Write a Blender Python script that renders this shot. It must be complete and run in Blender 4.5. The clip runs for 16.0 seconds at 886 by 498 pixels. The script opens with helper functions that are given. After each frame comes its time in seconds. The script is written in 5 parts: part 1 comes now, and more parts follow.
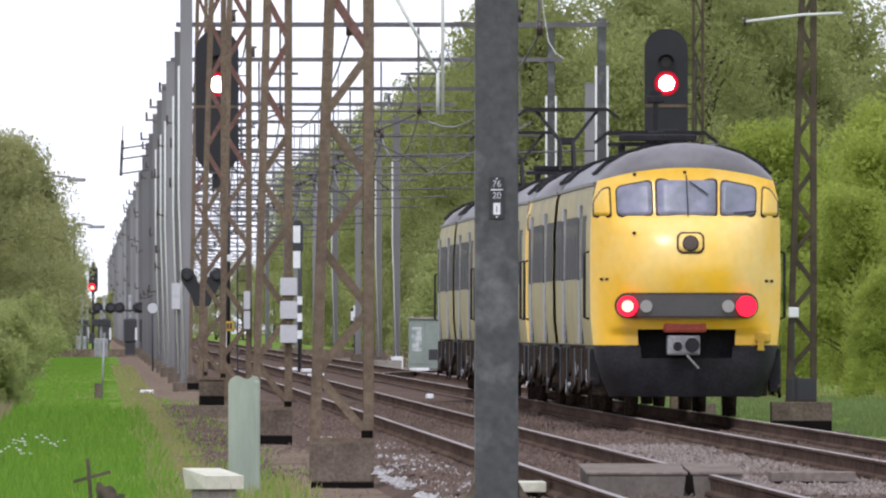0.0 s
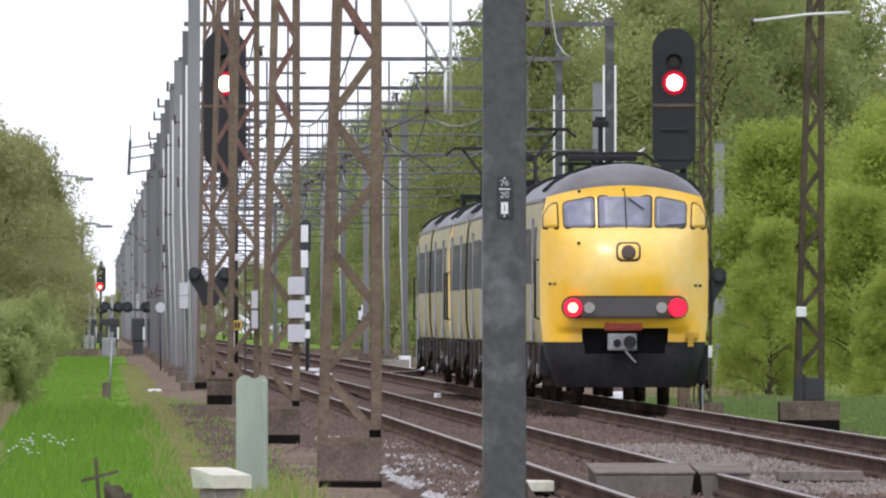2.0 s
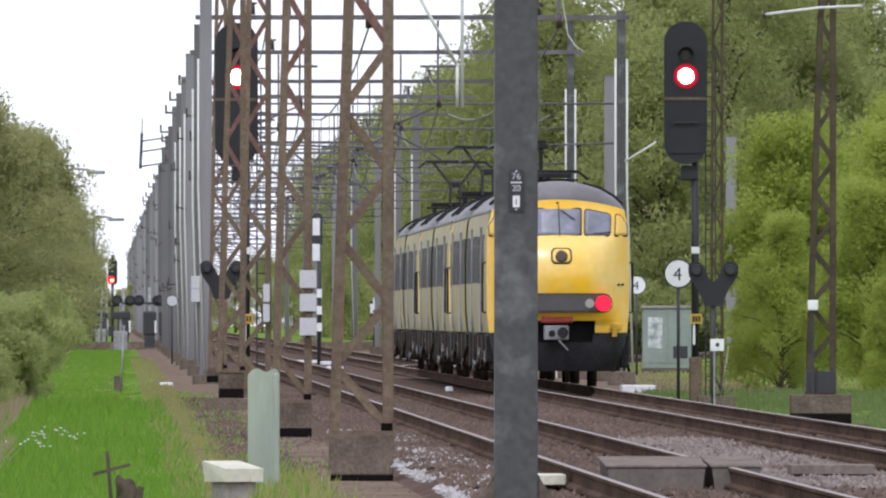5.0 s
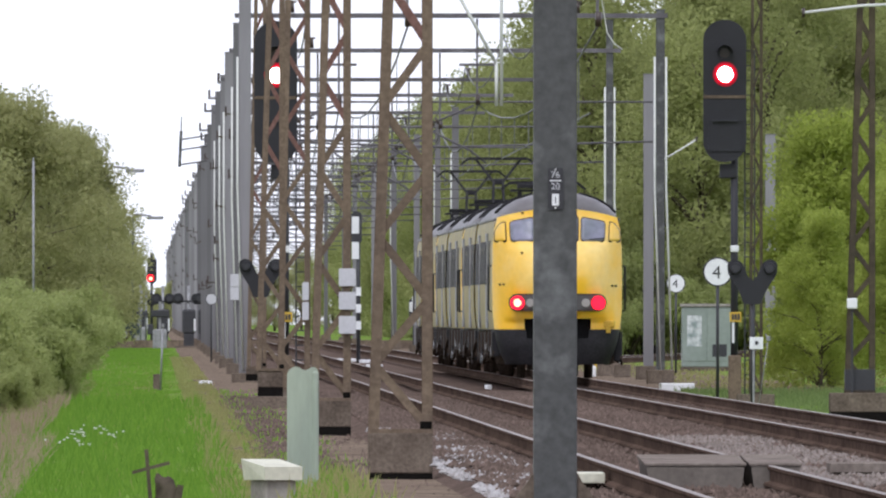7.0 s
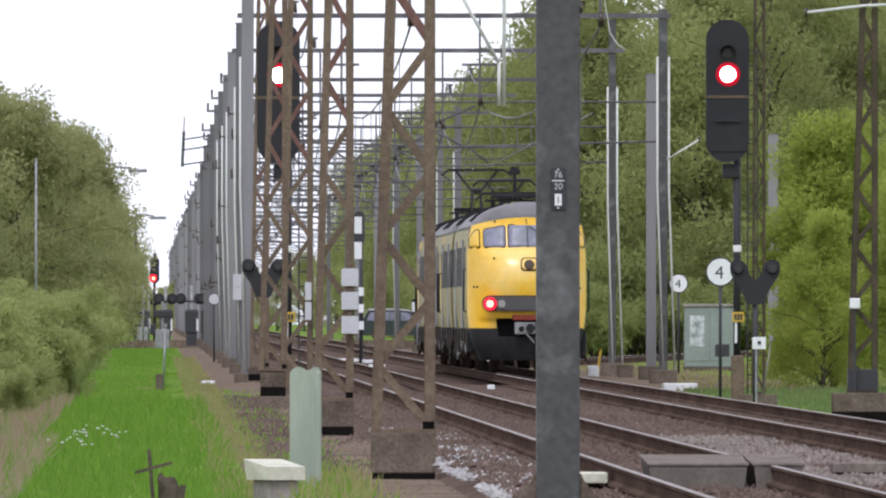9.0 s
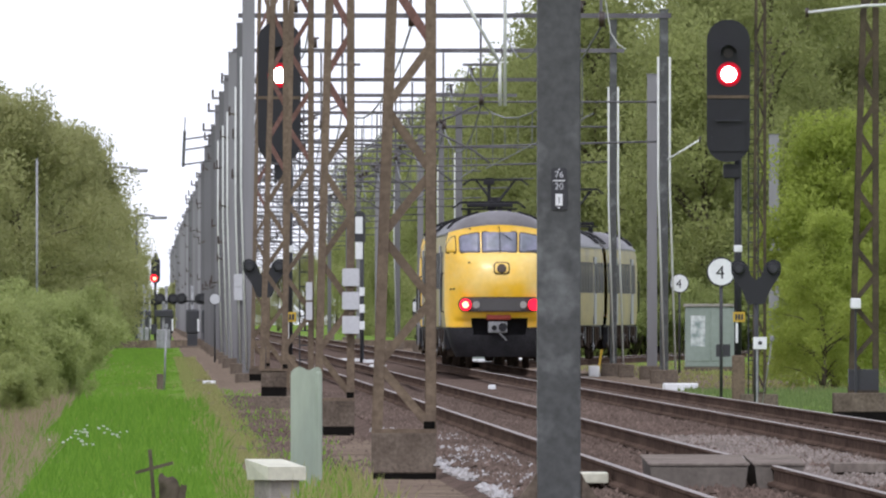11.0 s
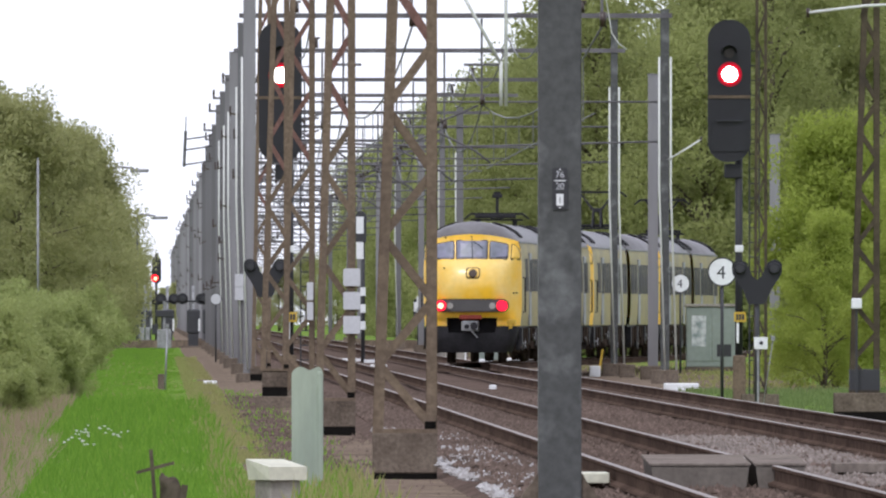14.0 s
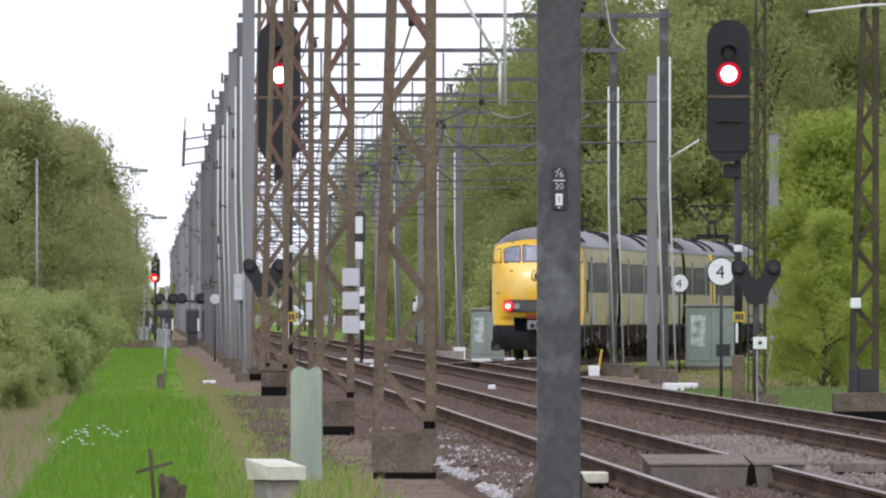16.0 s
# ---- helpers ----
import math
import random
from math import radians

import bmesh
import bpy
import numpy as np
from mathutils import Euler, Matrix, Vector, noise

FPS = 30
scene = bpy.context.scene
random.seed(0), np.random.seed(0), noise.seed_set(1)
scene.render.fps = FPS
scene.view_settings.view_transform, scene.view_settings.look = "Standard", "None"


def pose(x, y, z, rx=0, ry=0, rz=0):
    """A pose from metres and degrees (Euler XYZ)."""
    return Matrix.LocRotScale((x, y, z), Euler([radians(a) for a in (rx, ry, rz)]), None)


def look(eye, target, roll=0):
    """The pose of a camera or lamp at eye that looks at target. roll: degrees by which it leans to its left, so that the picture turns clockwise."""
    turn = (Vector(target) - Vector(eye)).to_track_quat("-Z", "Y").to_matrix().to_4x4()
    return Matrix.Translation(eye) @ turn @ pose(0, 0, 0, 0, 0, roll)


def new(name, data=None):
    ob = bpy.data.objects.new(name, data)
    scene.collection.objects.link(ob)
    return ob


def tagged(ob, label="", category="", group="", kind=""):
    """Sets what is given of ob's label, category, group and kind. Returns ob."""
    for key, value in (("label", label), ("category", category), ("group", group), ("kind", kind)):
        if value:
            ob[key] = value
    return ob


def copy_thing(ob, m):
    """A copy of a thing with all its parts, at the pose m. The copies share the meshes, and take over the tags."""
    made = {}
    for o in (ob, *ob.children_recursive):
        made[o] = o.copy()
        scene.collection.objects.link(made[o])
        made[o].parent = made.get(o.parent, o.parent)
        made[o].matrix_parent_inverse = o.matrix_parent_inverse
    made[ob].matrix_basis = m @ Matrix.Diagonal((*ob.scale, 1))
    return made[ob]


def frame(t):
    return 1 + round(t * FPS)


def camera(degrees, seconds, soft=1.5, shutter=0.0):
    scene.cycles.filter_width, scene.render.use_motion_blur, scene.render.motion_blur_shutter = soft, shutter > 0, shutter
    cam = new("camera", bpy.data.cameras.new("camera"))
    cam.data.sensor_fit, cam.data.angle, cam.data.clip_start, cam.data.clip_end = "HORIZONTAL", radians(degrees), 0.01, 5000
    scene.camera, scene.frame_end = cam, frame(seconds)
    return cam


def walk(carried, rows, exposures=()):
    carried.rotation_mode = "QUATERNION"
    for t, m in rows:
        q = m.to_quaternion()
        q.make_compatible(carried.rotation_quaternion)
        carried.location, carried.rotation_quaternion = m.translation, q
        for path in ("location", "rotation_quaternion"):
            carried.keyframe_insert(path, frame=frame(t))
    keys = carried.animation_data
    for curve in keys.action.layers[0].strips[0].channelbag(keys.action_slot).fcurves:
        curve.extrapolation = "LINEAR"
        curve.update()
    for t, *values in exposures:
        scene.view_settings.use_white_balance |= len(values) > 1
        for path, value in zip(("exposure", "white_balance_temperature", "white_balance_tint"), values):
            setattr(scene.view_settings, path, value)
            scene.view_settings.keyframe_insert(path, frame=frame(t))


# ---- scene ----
# The line runs along +Y; rail tops are at z = 0. The camera stands still on a tripod and pans by hundredths of a degree.
cam = camera(2.2455, 16.0, soft=2.2)
EYE = (0.0, 0.0, 1.42)
PAN = [(0.0, 15.235, 4.74), (0.5, 15.155, 4.83), (1.0, 15.03, 4.98), (1.5, 14.93, 4.86), (2.0, 14.89, 4.71), (2.5, 14.89, 4.65),
       (3.0, 14.78, 4.85), (3.5, 14.71, 5.0), (4.0, 14.53, 4.71), (4.2, 14.6, 4.5), (5.2, 14.3, 4.4), (6.0, 14.1, 4.25), (6.3, 13.8, 4.24),
       (6.5, 13.21, 4.33), (7.0, 12.64, 4.34), (7.5, 12.6, 4.34), (8.0, 12.56, 4.36), (8.5, 12.52, 4.34), (9.0, 12.52, 4.34),
       (11.3, 12.48, 4.34), (11.5, 12.48, 4.34), (12.0, 12.48, 4.34), (12.5, 12.46, 4.34), (13.0, 12.44, 4.37), (13.5, 12.44, 4.34),
       (14.0, 12.44, 4.34), (14.5, 12.4, 4.41), (15.0, 12.44, 4.38), (15.5, 12.48, 4.36), (16.0, 12.48, 4.33)]
walk(cam, [(t, look(EYE, (x, 1000.0, z))) for t, x, z in PAN], exposures=[(0.0, 0.23, 6200, 14), (4.2, 0.22, 6200, 14), (6.5, 0.16, 6200, 13), (16.0, 0.16, 6200, 13)])

# ---- light: an overcast spring day ----
world = bpy.data.worlds.new("overcast_sky")
scene.world = world
world.use_nodes = True
wt = world.node_tree
wt.nodes.clear()
sky = wt.nodes.new("ShaderNodeTexSky")
sky.sky_type, sky.sun_disc = "NISHITA", False
sky.sun_elevation, sky.sun_rotation = radians(48), radians(200)
sky_dim = wt.nodes.new("ShaderNodeVectorMath")
sky_dim.operation = "SCALE"
sky_dim.inputs["Scale"].default_value = 0.07
cloud = wt.nodes.new("ShaderNodeMix")
cloud.data_type = "RGBA"
cloud.inputs["Factor"].default_value = 0.82
cloud.inputs["B"].default_value = (1.2, 1.22, 1.32, 1)
back = wt.nodes.new("ShaderNodeBackground")
back.inputs["Strength"].default_value = 1.0
wout = wt.nodes.new("ShaderNodeOutputWorld")
wt.links.new(sky.outputs[0], sky_dim.inputs[0])
wt.links.new(sky_dim.outputs[0], cloud.inputs["A"])
wt.links.new(cloud.outputs["Result"], back.inputs[0])
wt.links.new(back.outputs[0], wout.inputs[0])
sun = new("sun", bpy.data.lights.new("sun", "SUN"))
sun.data.energy, sun.data.angle, sun.data.color = 1.3, radians(14), (1.0, 0.97, 0.94)
sun.matrix_world = look((-20, -60, 75), (0, 0, 0))


# ---- materials ----
def mat(name, colour, rough=0.7, metal=0.0, vary=0.25, scale=3.0, fine=30.0, bump=0.2, spec=0.5, second=None, stretch=(1, 1, 1), coat=0.0, glow=0.0, per_object=0.0, edge=(0.4, 0.65)):
    m = bpy.data.materials.new(name)
    m.use_nodes = True
    nt = m.node_tree
    b = nt.nodes["Principled BSDF"]
    b.inputs["Roughness"].default_value, b.inputs["Metallic"].default_value = rough, metal
    b.inputs["Specular IOR Level"].default_value = spec
    b.inputs["Coat Weight"].default_value, b.inputs["Coat Roughness"].default_value = coat, 0.12
    tc = nt.nodes.new("ShaderNodeTexCoord")
    mp = nt.nodes.new("ShaderNodeMapping")
    mp.inputs["Scale"].default_value = stretch
    nt.links.new(tc.outputs["Object"], mp.inputs[0])
    n1, n2 = nt.nodes.new("ShaderNodeTexNoise"), nt.nodes.new("ShaderNodeTexNoise")
    n1.inputs["Scale"].default_value, n2.inputs["Scale"].default_value = scale, fine
    n1.inputs["Detail"].default_value, n2.inputs["Detail"].default_value = 5, 3
    for n in (n1, n2):
        nt.links.new(mp.outputs[0], n.inputs[0])
    ramp = nt.nodes.new("ShaderNodeMapRange")
    ramp.inputs[1].default_value, ramp.inputs[2].default_value = edge
    nt.links.new(n1.outputs[0], ramp.inputs[0])
    mix = nt.nodes.new("ShaderNodeMix")
    mix.data_type = "RGBA"
    mix.inputs["A"].default_value = (*colour, 1)
    mix.inputs["B"].default_value = (*(second or [c * (1 - vary) for c in colour]), 1)
    nt.links.new(ramp.outputs[0], mix.inputs["Factor"])
    grain = nt.nodes.new("ShaderNodeMapRange")
    grain.inputs[1].default_value, grain.inputs[2].default_value = 0.25, 0.75
    grain.inputs[3].default_value, grain.inputs[4].default_value = 1 - vary, 1 + vary
    nt.links.new(n2.outputs[0], grain.inputs[0])
    mul = nt.nodes.new("ShaderNodeVectorMath")
    mul.operation = "SCALE"
    nt.links.new(mix.outputs["Result"], mul.inputs[0])
    nt.links.new(grain.outputs[0], mul.inputs["Scale"])
    last = mul
    if per_object:
        info = nt.nodes.new("ShaderNodeObjectInfo")
        rr = nt.nodes.new("ShaderNodeMapRange")
        rr.inputs[3].default_value, rr.inputs[4].default_value = 1 - per_object, 1 + per_object
        nt.links.new(info.outputs["Random"], rr.inputs[0])
        last = nt.nodes.new("ShaderNodeVectorMath")
        last.operation = "SCALE"
        nt.links.new(mul.outputs[0], last.inputs[0])
        nt.links.new(rr.outputs[0], last.inputs["Scale"])
    nt.links.new(last.outputs[0], b.inputs["Base Color"])
    if bump:
        bp = nt.nodes.new("ShaderNodeBump")
        bp.inputs["Strength"].default_value, bp.inputs["Distance"].default_value = bump, 0.02
        nt.links.new(n2.outputs[0], bp.inputs["Height"])
        nt.links.new(bp.outputs[0], b.inputs["Normal"])
    if glow:
        b.inputs["Emission Color"].default_value = (*colour, 1)
        b.inputs["Emission Strength"].default_value = glow
    return m


def leaf_mat(name, dark, light):
    m = bpy.data.materials.new(name)
    m.use_nodes = True
    nt = m.node_tree
    b = nt.nodes["Principled BSDF"]
    b.inputs["Roughness"].default_value = 0.6
    b.inputs["Specular IOR Level"].default_value = 0.1
    geo, info = nt.nodes.new("ShaderNodeNewGeometry"), nt.nodes.new("ShaderNodeObjectInfo")
    add = nt.nodes.new("ShaderNodeMath")
    add.operation = "MULTIPLY_ADD"
    add.inputs[1].default_value = 0.55
    half = nt.nodes.new("ShaderNodeMath")
    half.operation = "MULTIPLY"
    half.inputs[1].default_value = 0.45
    nt.links.new(info.outputs["Random"], half.inputs[0])
    nt.links.new(geo.outputs["Random Per Island"], add.inputs[0])
    nt.links.new(half.outputs[0], add.inputs[2])
    mix = nt.nodes.new("ShaderNodeMix")
    mix.data_type = "RGBA"
    mix.inputs["A"].default_value, mix.inputs["B"].default_value = (*dark, 1), (*light, 1)
    nt.links.new(add.outputs[0], mix.inputs["Factor"])
    nt.links.new(mix.outputs["Result"], b.inputs["Base Color"])
    tr = nt.nodes.new("ShaderNodeBsdfTranslucent")
    nt.links.new(mix.outputs["Result"], tr.inputs[0])
    mx = nt.nodes.new("ShaderNodeMixShader")
    mx.inputs[0].default_value = 0.6
    nt.links.new(b.outputs[0], mx.inputs[1])
    nt.links.new(tr.outputs[0], mx.inputs[2])
    nt.links.new(mx.outputs[0], nt.nodes["Material Output"].inputs[0])
    return m


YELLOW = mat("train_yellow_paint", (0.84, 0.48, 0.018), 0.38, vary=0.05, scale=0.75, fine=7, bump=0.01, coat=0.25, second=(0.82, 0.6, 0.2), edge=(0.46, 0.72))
# Dirt, plus the side's shade and grey sky sheen, put into the paint colour.
SIDE_YELLOW = mat("dirty_shaded_yellow_side_paint", (0.34, 0.28, 0.125), 0.5, vary=0.14, scale=0.8, fine=5, bump=0.02, spec=0.1, second=(0.27, 0.235, 0.13), stretch=(1, 0.4, 1))
ROOF = mat("grey_roof_paint", (0.18, 0.173, 0.183), 0.5, vary=0.12, scale=1.0, fine=6, bump=0.05, second=(0.135, 0.125, 0.13), spec=0.3)
BLACK = mat("black_underframe", (0.021, 0.02, 0.023), 0.6, vary=0.3, scale=4, fine=20, bump=0.2, spec=0.2)
RUBBER = mat("brown_black_rubber_seal", (0.05, 0.028, 0.015), 0.6, vary=0.15, bump=0)
GRIME = mat("brake_dust_grime", (0.045, 0.034, 0.028), 0.85, vary=0.4, scale=3, fine=18, bump=0.4, second=(0.06, 0.045, 0.035), spec=0.0)
# Mauve sky reflection and light from within are put into this colour.
GLASS = mat("sky_toned_glass", (0.25, 0.245, 0.33), 0.3, vary=0.2, scale=2.2, fine=5, bump=0, spec=0.28, second=(0.17, 0.185, 0.22))
SIDE_GLASS = mat("dark_saloon_glass", (0.05, 0.045, 0.048), 0.45, vary=0.2, scale=0.8, fine=3, bump=0, spec=0.02)
PANEL = mat("dark_lamp_panel", (0.07, 0.065, 0.065), 0.5, vary=0.1, bump=0)
LENS = mat("clear_lamp_lens", (0.3, 0.28, 0.26), 0.15, vary=0.1, bump=0, coat=1.0)
TAIL = mat("lit_red_tail_lamp", (1.0, 0.012, 0.035), 0.5, vary=0, bump=0, glow=1.5, spec=0.1)
TAIL_CORE = mat("tail_lamp_bulb", (1.0, 0.72, 0.38), 0.3, vary=0, bump=0, glow=1.4)
RED_PAINT = mat("faded_red_paint", (0.45, 0.08, 0.05), 0.6, vary=0.25, bump=0.1)
STEEL = mat("bare_grey_steel", (0.3, 0.3, 0.31), 0.5, metal=0.4, vary=0.3, bump=0.2)
SIGNAL_BLACK = mat("matt_signal_black", (0.012, 0.012, 0.016), 0.6, vary=0.2, bump=0.05)
SIGNAL_RED = mat("lit_red_signal_lens", (1.0, 0.008, 0.02), 0.5, vary=0, bump=0, glow=1.5, spec=0.1)
# Glow around the lit signal lens, added as a dim emissive ring.
SIGNAL_HALO = mat("dim_red_lens_halo", (0.5, 0.01, 0.03), 0.5, vary=0, bump=0, glow=0.16, spec=0.1)
SIGNAL_CORE = mat("signal_lamp_core", (1.0, 0.93, 0.86), 0.3, vary=0, bump=0, glow=9.0)
GALV = mat("dark_galvanised_steel", (0.075, 0.077, 0.077), 0.65, metal=0.1, vary=0.22, scale=3.2, fine=18, bump=0.12, second=(0.15, 0.155, 0.155), edge=(0.52, 0.68), spec=0.3)
PALE_GALV = mat("pale_galvanised_steel", (0.2, 0.195, 0.205), 0.6, metal=0.1, vary=0.06, scale=1.5, fine=12, bump=0.0, second=(0.15, 0.145, 0.15), per_object=0.35, stretch=(1, 1, 0.12), spec=0.3)
RUST = mat("rust_brown_steel", (0.16, 0.122, 0.088), 0.85, vary=0.25, scale=2.2, fine=16, bump=0.3, second=(0.125, 0.095, 0.072), per_object=0.12, spec=0.0)
DARK_RUST = mat("dark_olive_brown_steel", (0.085, 0.07, 0.048), 0.85, vary=0.25, scale=2.2, fine=16, bump=0.3, second=(0.055, 0.047, 0.036), spec=0.0)
RUST_RED = mat("red_lead_steel", (0.18, 0.105, 0.09), 0.85, vary=0.25, scale=2.2, fine=16, bump=0.3, second=(0.15, 0.085, 0.07), spec=0.0)
CONCRETE = mat("stained_concrete", (0.155, 0.125, 0.1), 0.95, vary=0.3, scale=2.0, fine=22, bump=0.5, second=(0.095, 0.075, 0.06), per_object=0.1, spec=0.0)
PALE_CONCRETE = mat("pale_concrete", (0.3, 0.28, 0.25), 0.95, vary=0.2, scale=2.5, fine=20, bump=0.4, second=(0.22, 0.2, 0.18), spec=0.0)
DARK_JOINT = mat("near_black_joint", (0.012, 0.011, 0.01), 0.8, vary=0.3, bump=0.2, spec=0.0)
RAIL_TOP = mat("worn_rail_head", (0.215, 0.178, 0.158), 0.55, metal=0.2, vary=0.12, scale=0.4, fine=5, bump=0, stretch=(1, 0.1, 1))
RAIL_RUST = mat("rusty_rail_web", (0.105, 0.073, 0.057), 0.9, vary=0.3, scale=1.0, fine=10, bump=0.3, stretch=(1, 0.2, 1), spec=0.0)
SLEEPER = mat("old_sleeper_concrete", (0.15, 0.12, 0.1), 0.95, vary=0.3, scale=3, fine=20, bump=0.4, spec=0.0)
BALLAST = mat("rusty_ballast", (0.125, 0.09, 0.075), 0.95, vary=0.45, scale=0.35, fine=11, bump=1.0, second=(0.09, 0.068, 0.056), spec=0.0)
STONE = mat("ballast_stone", (0.152, 0.112, 0.094), 0.95, vary=0.4, scale=1.1, fine=14, bump=0.4, second=(0.1, 0.076, 0.063), spec=0.0)
GREY_STONE = mat("grey_ballast_stone", (0.26, 0.222, 0.2), 0.95, vary=0.4, scale=4, fine=14, bump=0.4, second=(0.16, 0.135, 0.12), spec=0.0)
BOX_TOP = mat("worn_cover_concrete", (0.205, 0.175, 0.152), 0.95, vary=0.25, scale=2.5, fine=14, bump=0.4, second=(0.15, 0.125, 0.11), spec=0.0)
BOX_GREY = mat("grey_box_concrete", (0.165, 0.145, 0.128), 0.9, vary=0.2, scale=2, fine=16, bump=0.3, spec=0.0)
WHITE_STONE = mat("fresh_pale_ballast_stone", (0.42, 0.41, 0.41), 0.95, vary=0.3, scale=4, fine=14, bump=0.4, second=(0.3, 0.28, 0.27), spec=0.0)
EARTH = mat("trodden_cinder_path", (0.19, 0.147, 0.113), 0.97, vary=0.35, scale=0.7, fine=7, bump=0.8, second=(0.12, 0.092, 0.07), spec=0.0)
STRAW_GROUND = mat("dead_reed_litter", (0.26, 0.2, 0.14), 0.97, vary=0.35, scale=0.9, fine=7, bump=0.7, second=(0.17, 0.14, 0.08), spec=0.0)
GRASS_GROUND = mat("meadow_ground", (0.12, 0.21, 0.035), 0.95, vary=0.3, scale=0.4, fine=4, bump=0.5, second=(0.16, 0.2, 0.06), spec=0.0)
WHITE = mat("white_enamel", (0.72, 0.73, 0.74), 0.5, vary=0.06, scale=3, fine=10, bump=0.03)
GREY_ENAMEL = mat("pale_grey_enamel_plate", (0.5, 0.5, 0.53), 0.5, vary=0.08, bump=0.03)
SIGN_DARK = mat("black_sign_paint", (0.03, 0.03, 0.035), 0.6, vary=0.15, bump=0.02)
CAR_GREEN = mat("dark_green_car_paint", (0.025, 0.04, 0.035), 0.3, vary=0.1, bump=0, coat=0.6)
SIGN_YELLOW = mat("yellow_sign_paint", (0.55, 0.36, 0.03), 0.6, vary=0.1, bump=0)
GREEN_POST = mat("pale_green_plastic", (0.33, 0.38, 0.3), 0.7, vary=0.1, scale=2.5, fine=12, bump=0.08, second=(0.26, 0.31, 0.25), stretch=(1, 1, 0.25))
CREAM = mat("cream_weathered_lid", (0.56, 0.55, 0.44), 0.7, vary=0.12, scale=3, fine=14, bump=0.1)
CABINET_GREEN = mat("grey_green_cabinet_paint", (0.22, 0.26, 0.23), 0.6, vary=0.1, scale=1.2, fine=6, bump=0.05)
GRAFFITI = mat("faded_graffiti_panel", (0.5, 0.52, 0.52), 0.7, vary=0.3, scale=3.5, fine=9, bump=0.0, second=(0.2, 0.25, 0.24))
BARK = mat("grey_brown_bark", (0.12, 0.1, 0.075), 0.95, vary=0.35, scale=1.5, fine=12, bump=0.6, spec=0.0)
BEAM_STEEL = mat("weathered_grey_beam_steel", (0.135, 0.128, 0.138), 0.65, metal=0.1, vary=0.1, scale=1.5, fine=10, bump=0.05, second=(0.1, 0.092, 0.1), per_object=0.2, spec=0.3)
WIRE = mat("dull_overhead_wire", (0.16, 0.16, 0.17), 0.6, metal=0.3, vary=0.1, bump=0)
PALE_WIRE = mat("pale_grp_insulator_arm", (0.62, 0.63, 0.6), 0.6, vary=0.1, bump=0)
INSULATOR = mat("brown_porcelain", (0.04, 0.025, 0.02), 0.3, vary=0.1, bump=0)
LEAF_WOOD = leaf_mat("spring_wood_leaves", (0.245, 0.27, 0.1), (0.39, 0.42, 0.165))
LEAF_BRIGHT = leaf_mat("fresh_yellow_green_leaves", (0.26, 0.32, 0.06), (0.42, 0.485, 0.11))
LEAF_LEFT = leaf_mat("olive_spring_leaves", (0.29, 0.295, 0.125), (0.44, 0.45, 0.215))
LEAF_BUSH = leaf_mat("pale_shrub_leaves", (0.25, 0.285, 0.1), (0.42, 0.47, 0.19))
GRASS = leaf_mat("meadow_grass_blades", (0.11, 0.225, 0.028), (0.235, 0.4, 0.055))
# Grass toned down for the bank: the bush's shade is in the colour.
SHADED_BANK_GRASS = leaf_mat("shaded_bank_grass_blades", (0.1, 0.15, 0.05), (0.2, 0.26, 0.095))
DRY = leaf_mat("dry_straw_blades", (0.24, 0.235, 0.09), (0.37, 0.37, 0.15))
REED = leaf_mat("dead_reed_stalks", (0.22, 0.17, 0.11), (0.38, 0.31, 0.21))
FLOWER = leaf_mat("white_umbel_flowers", (0.6, 0.62, 0.56), (0.8, 0.8, 0.76))


# ---- builders ----
def part(name, bm, material, parent=None, label=""):
    me = bpy.data.meshes.new(name)
    bm.to_mesh(me)
    bm.free()
    for m in material if isinstance(material, (list, tuple)) else (material,):
        me.materials.append(m)
    ob = new(name, me)
    if parent:
        ob.parent = parent
    if label:
        ob["label"] = label
    return ob


def share(name, ob, parent, m):
    o = new(name, ob.data)
    o.parent = parent
    o.matrix_basis = m
    return o


def thing(name, m, label, category, group="", kind=""):
    ob = new(name)
    ob.matrix_basis = m
    return tagged(ob, label, category, group, kind)


def box(bm, x0, x1, y0, y1, z0, z1, bevel=0.0, mi=0):
    g = bmesh.ops.create_cube(bm, size=1.0)
    vs = g["verts"]
    for v in vs:
        v.co = Vector((x0 if v.co.x < 0 else x1, y0 if v.co.y < 0 else y1, z0 if v.co.z < 0 else z1))
    fs = {f for v in vs for f in v.link_faces}
    if mi:
        for f in fs:
            f.material_index = mi
    if bevel:
        bmesh.ops.bevel(bm, geom=list({e for f in fs for e in f.edges}), offset=bevel, segments=2, affect="EDGES", profile=0.5)
    return bm


def boxed(*a, **k):
    return box(bmesh.new(), *a, **k)


def bar(bm, a, b, w, d=None, up=(0, 1, 0)):
    """A bar from a to b, w wide, d deep."""
    a, b = Vector(a), Vector(b)
    d = d or w
    ax = (b - a).normalized()
    up = Vector(up)
    if abs(ax.dot(up)) > 0.99:
        up = Vector((1, 0, 0))
    s = ax.cross(up).normalized() * w / 2
    t = s.cross(ax).normalized() * d / 2
    ring = [[bm.verts.new(p + s * i + t * j) for i, j in ((-1, -1), (1, -1), (1, 1), (-1, 1))] for p in (a, b)]
    for i in range(4):
        j = (i + 1) % 4
        bm.faces.new((ring[0][i], ring[0][j], ring[1][j], ring[1][i]))
    bm.faces.new(ring[0][::-1])
    bm.faces.new(ring[1])
    return bm


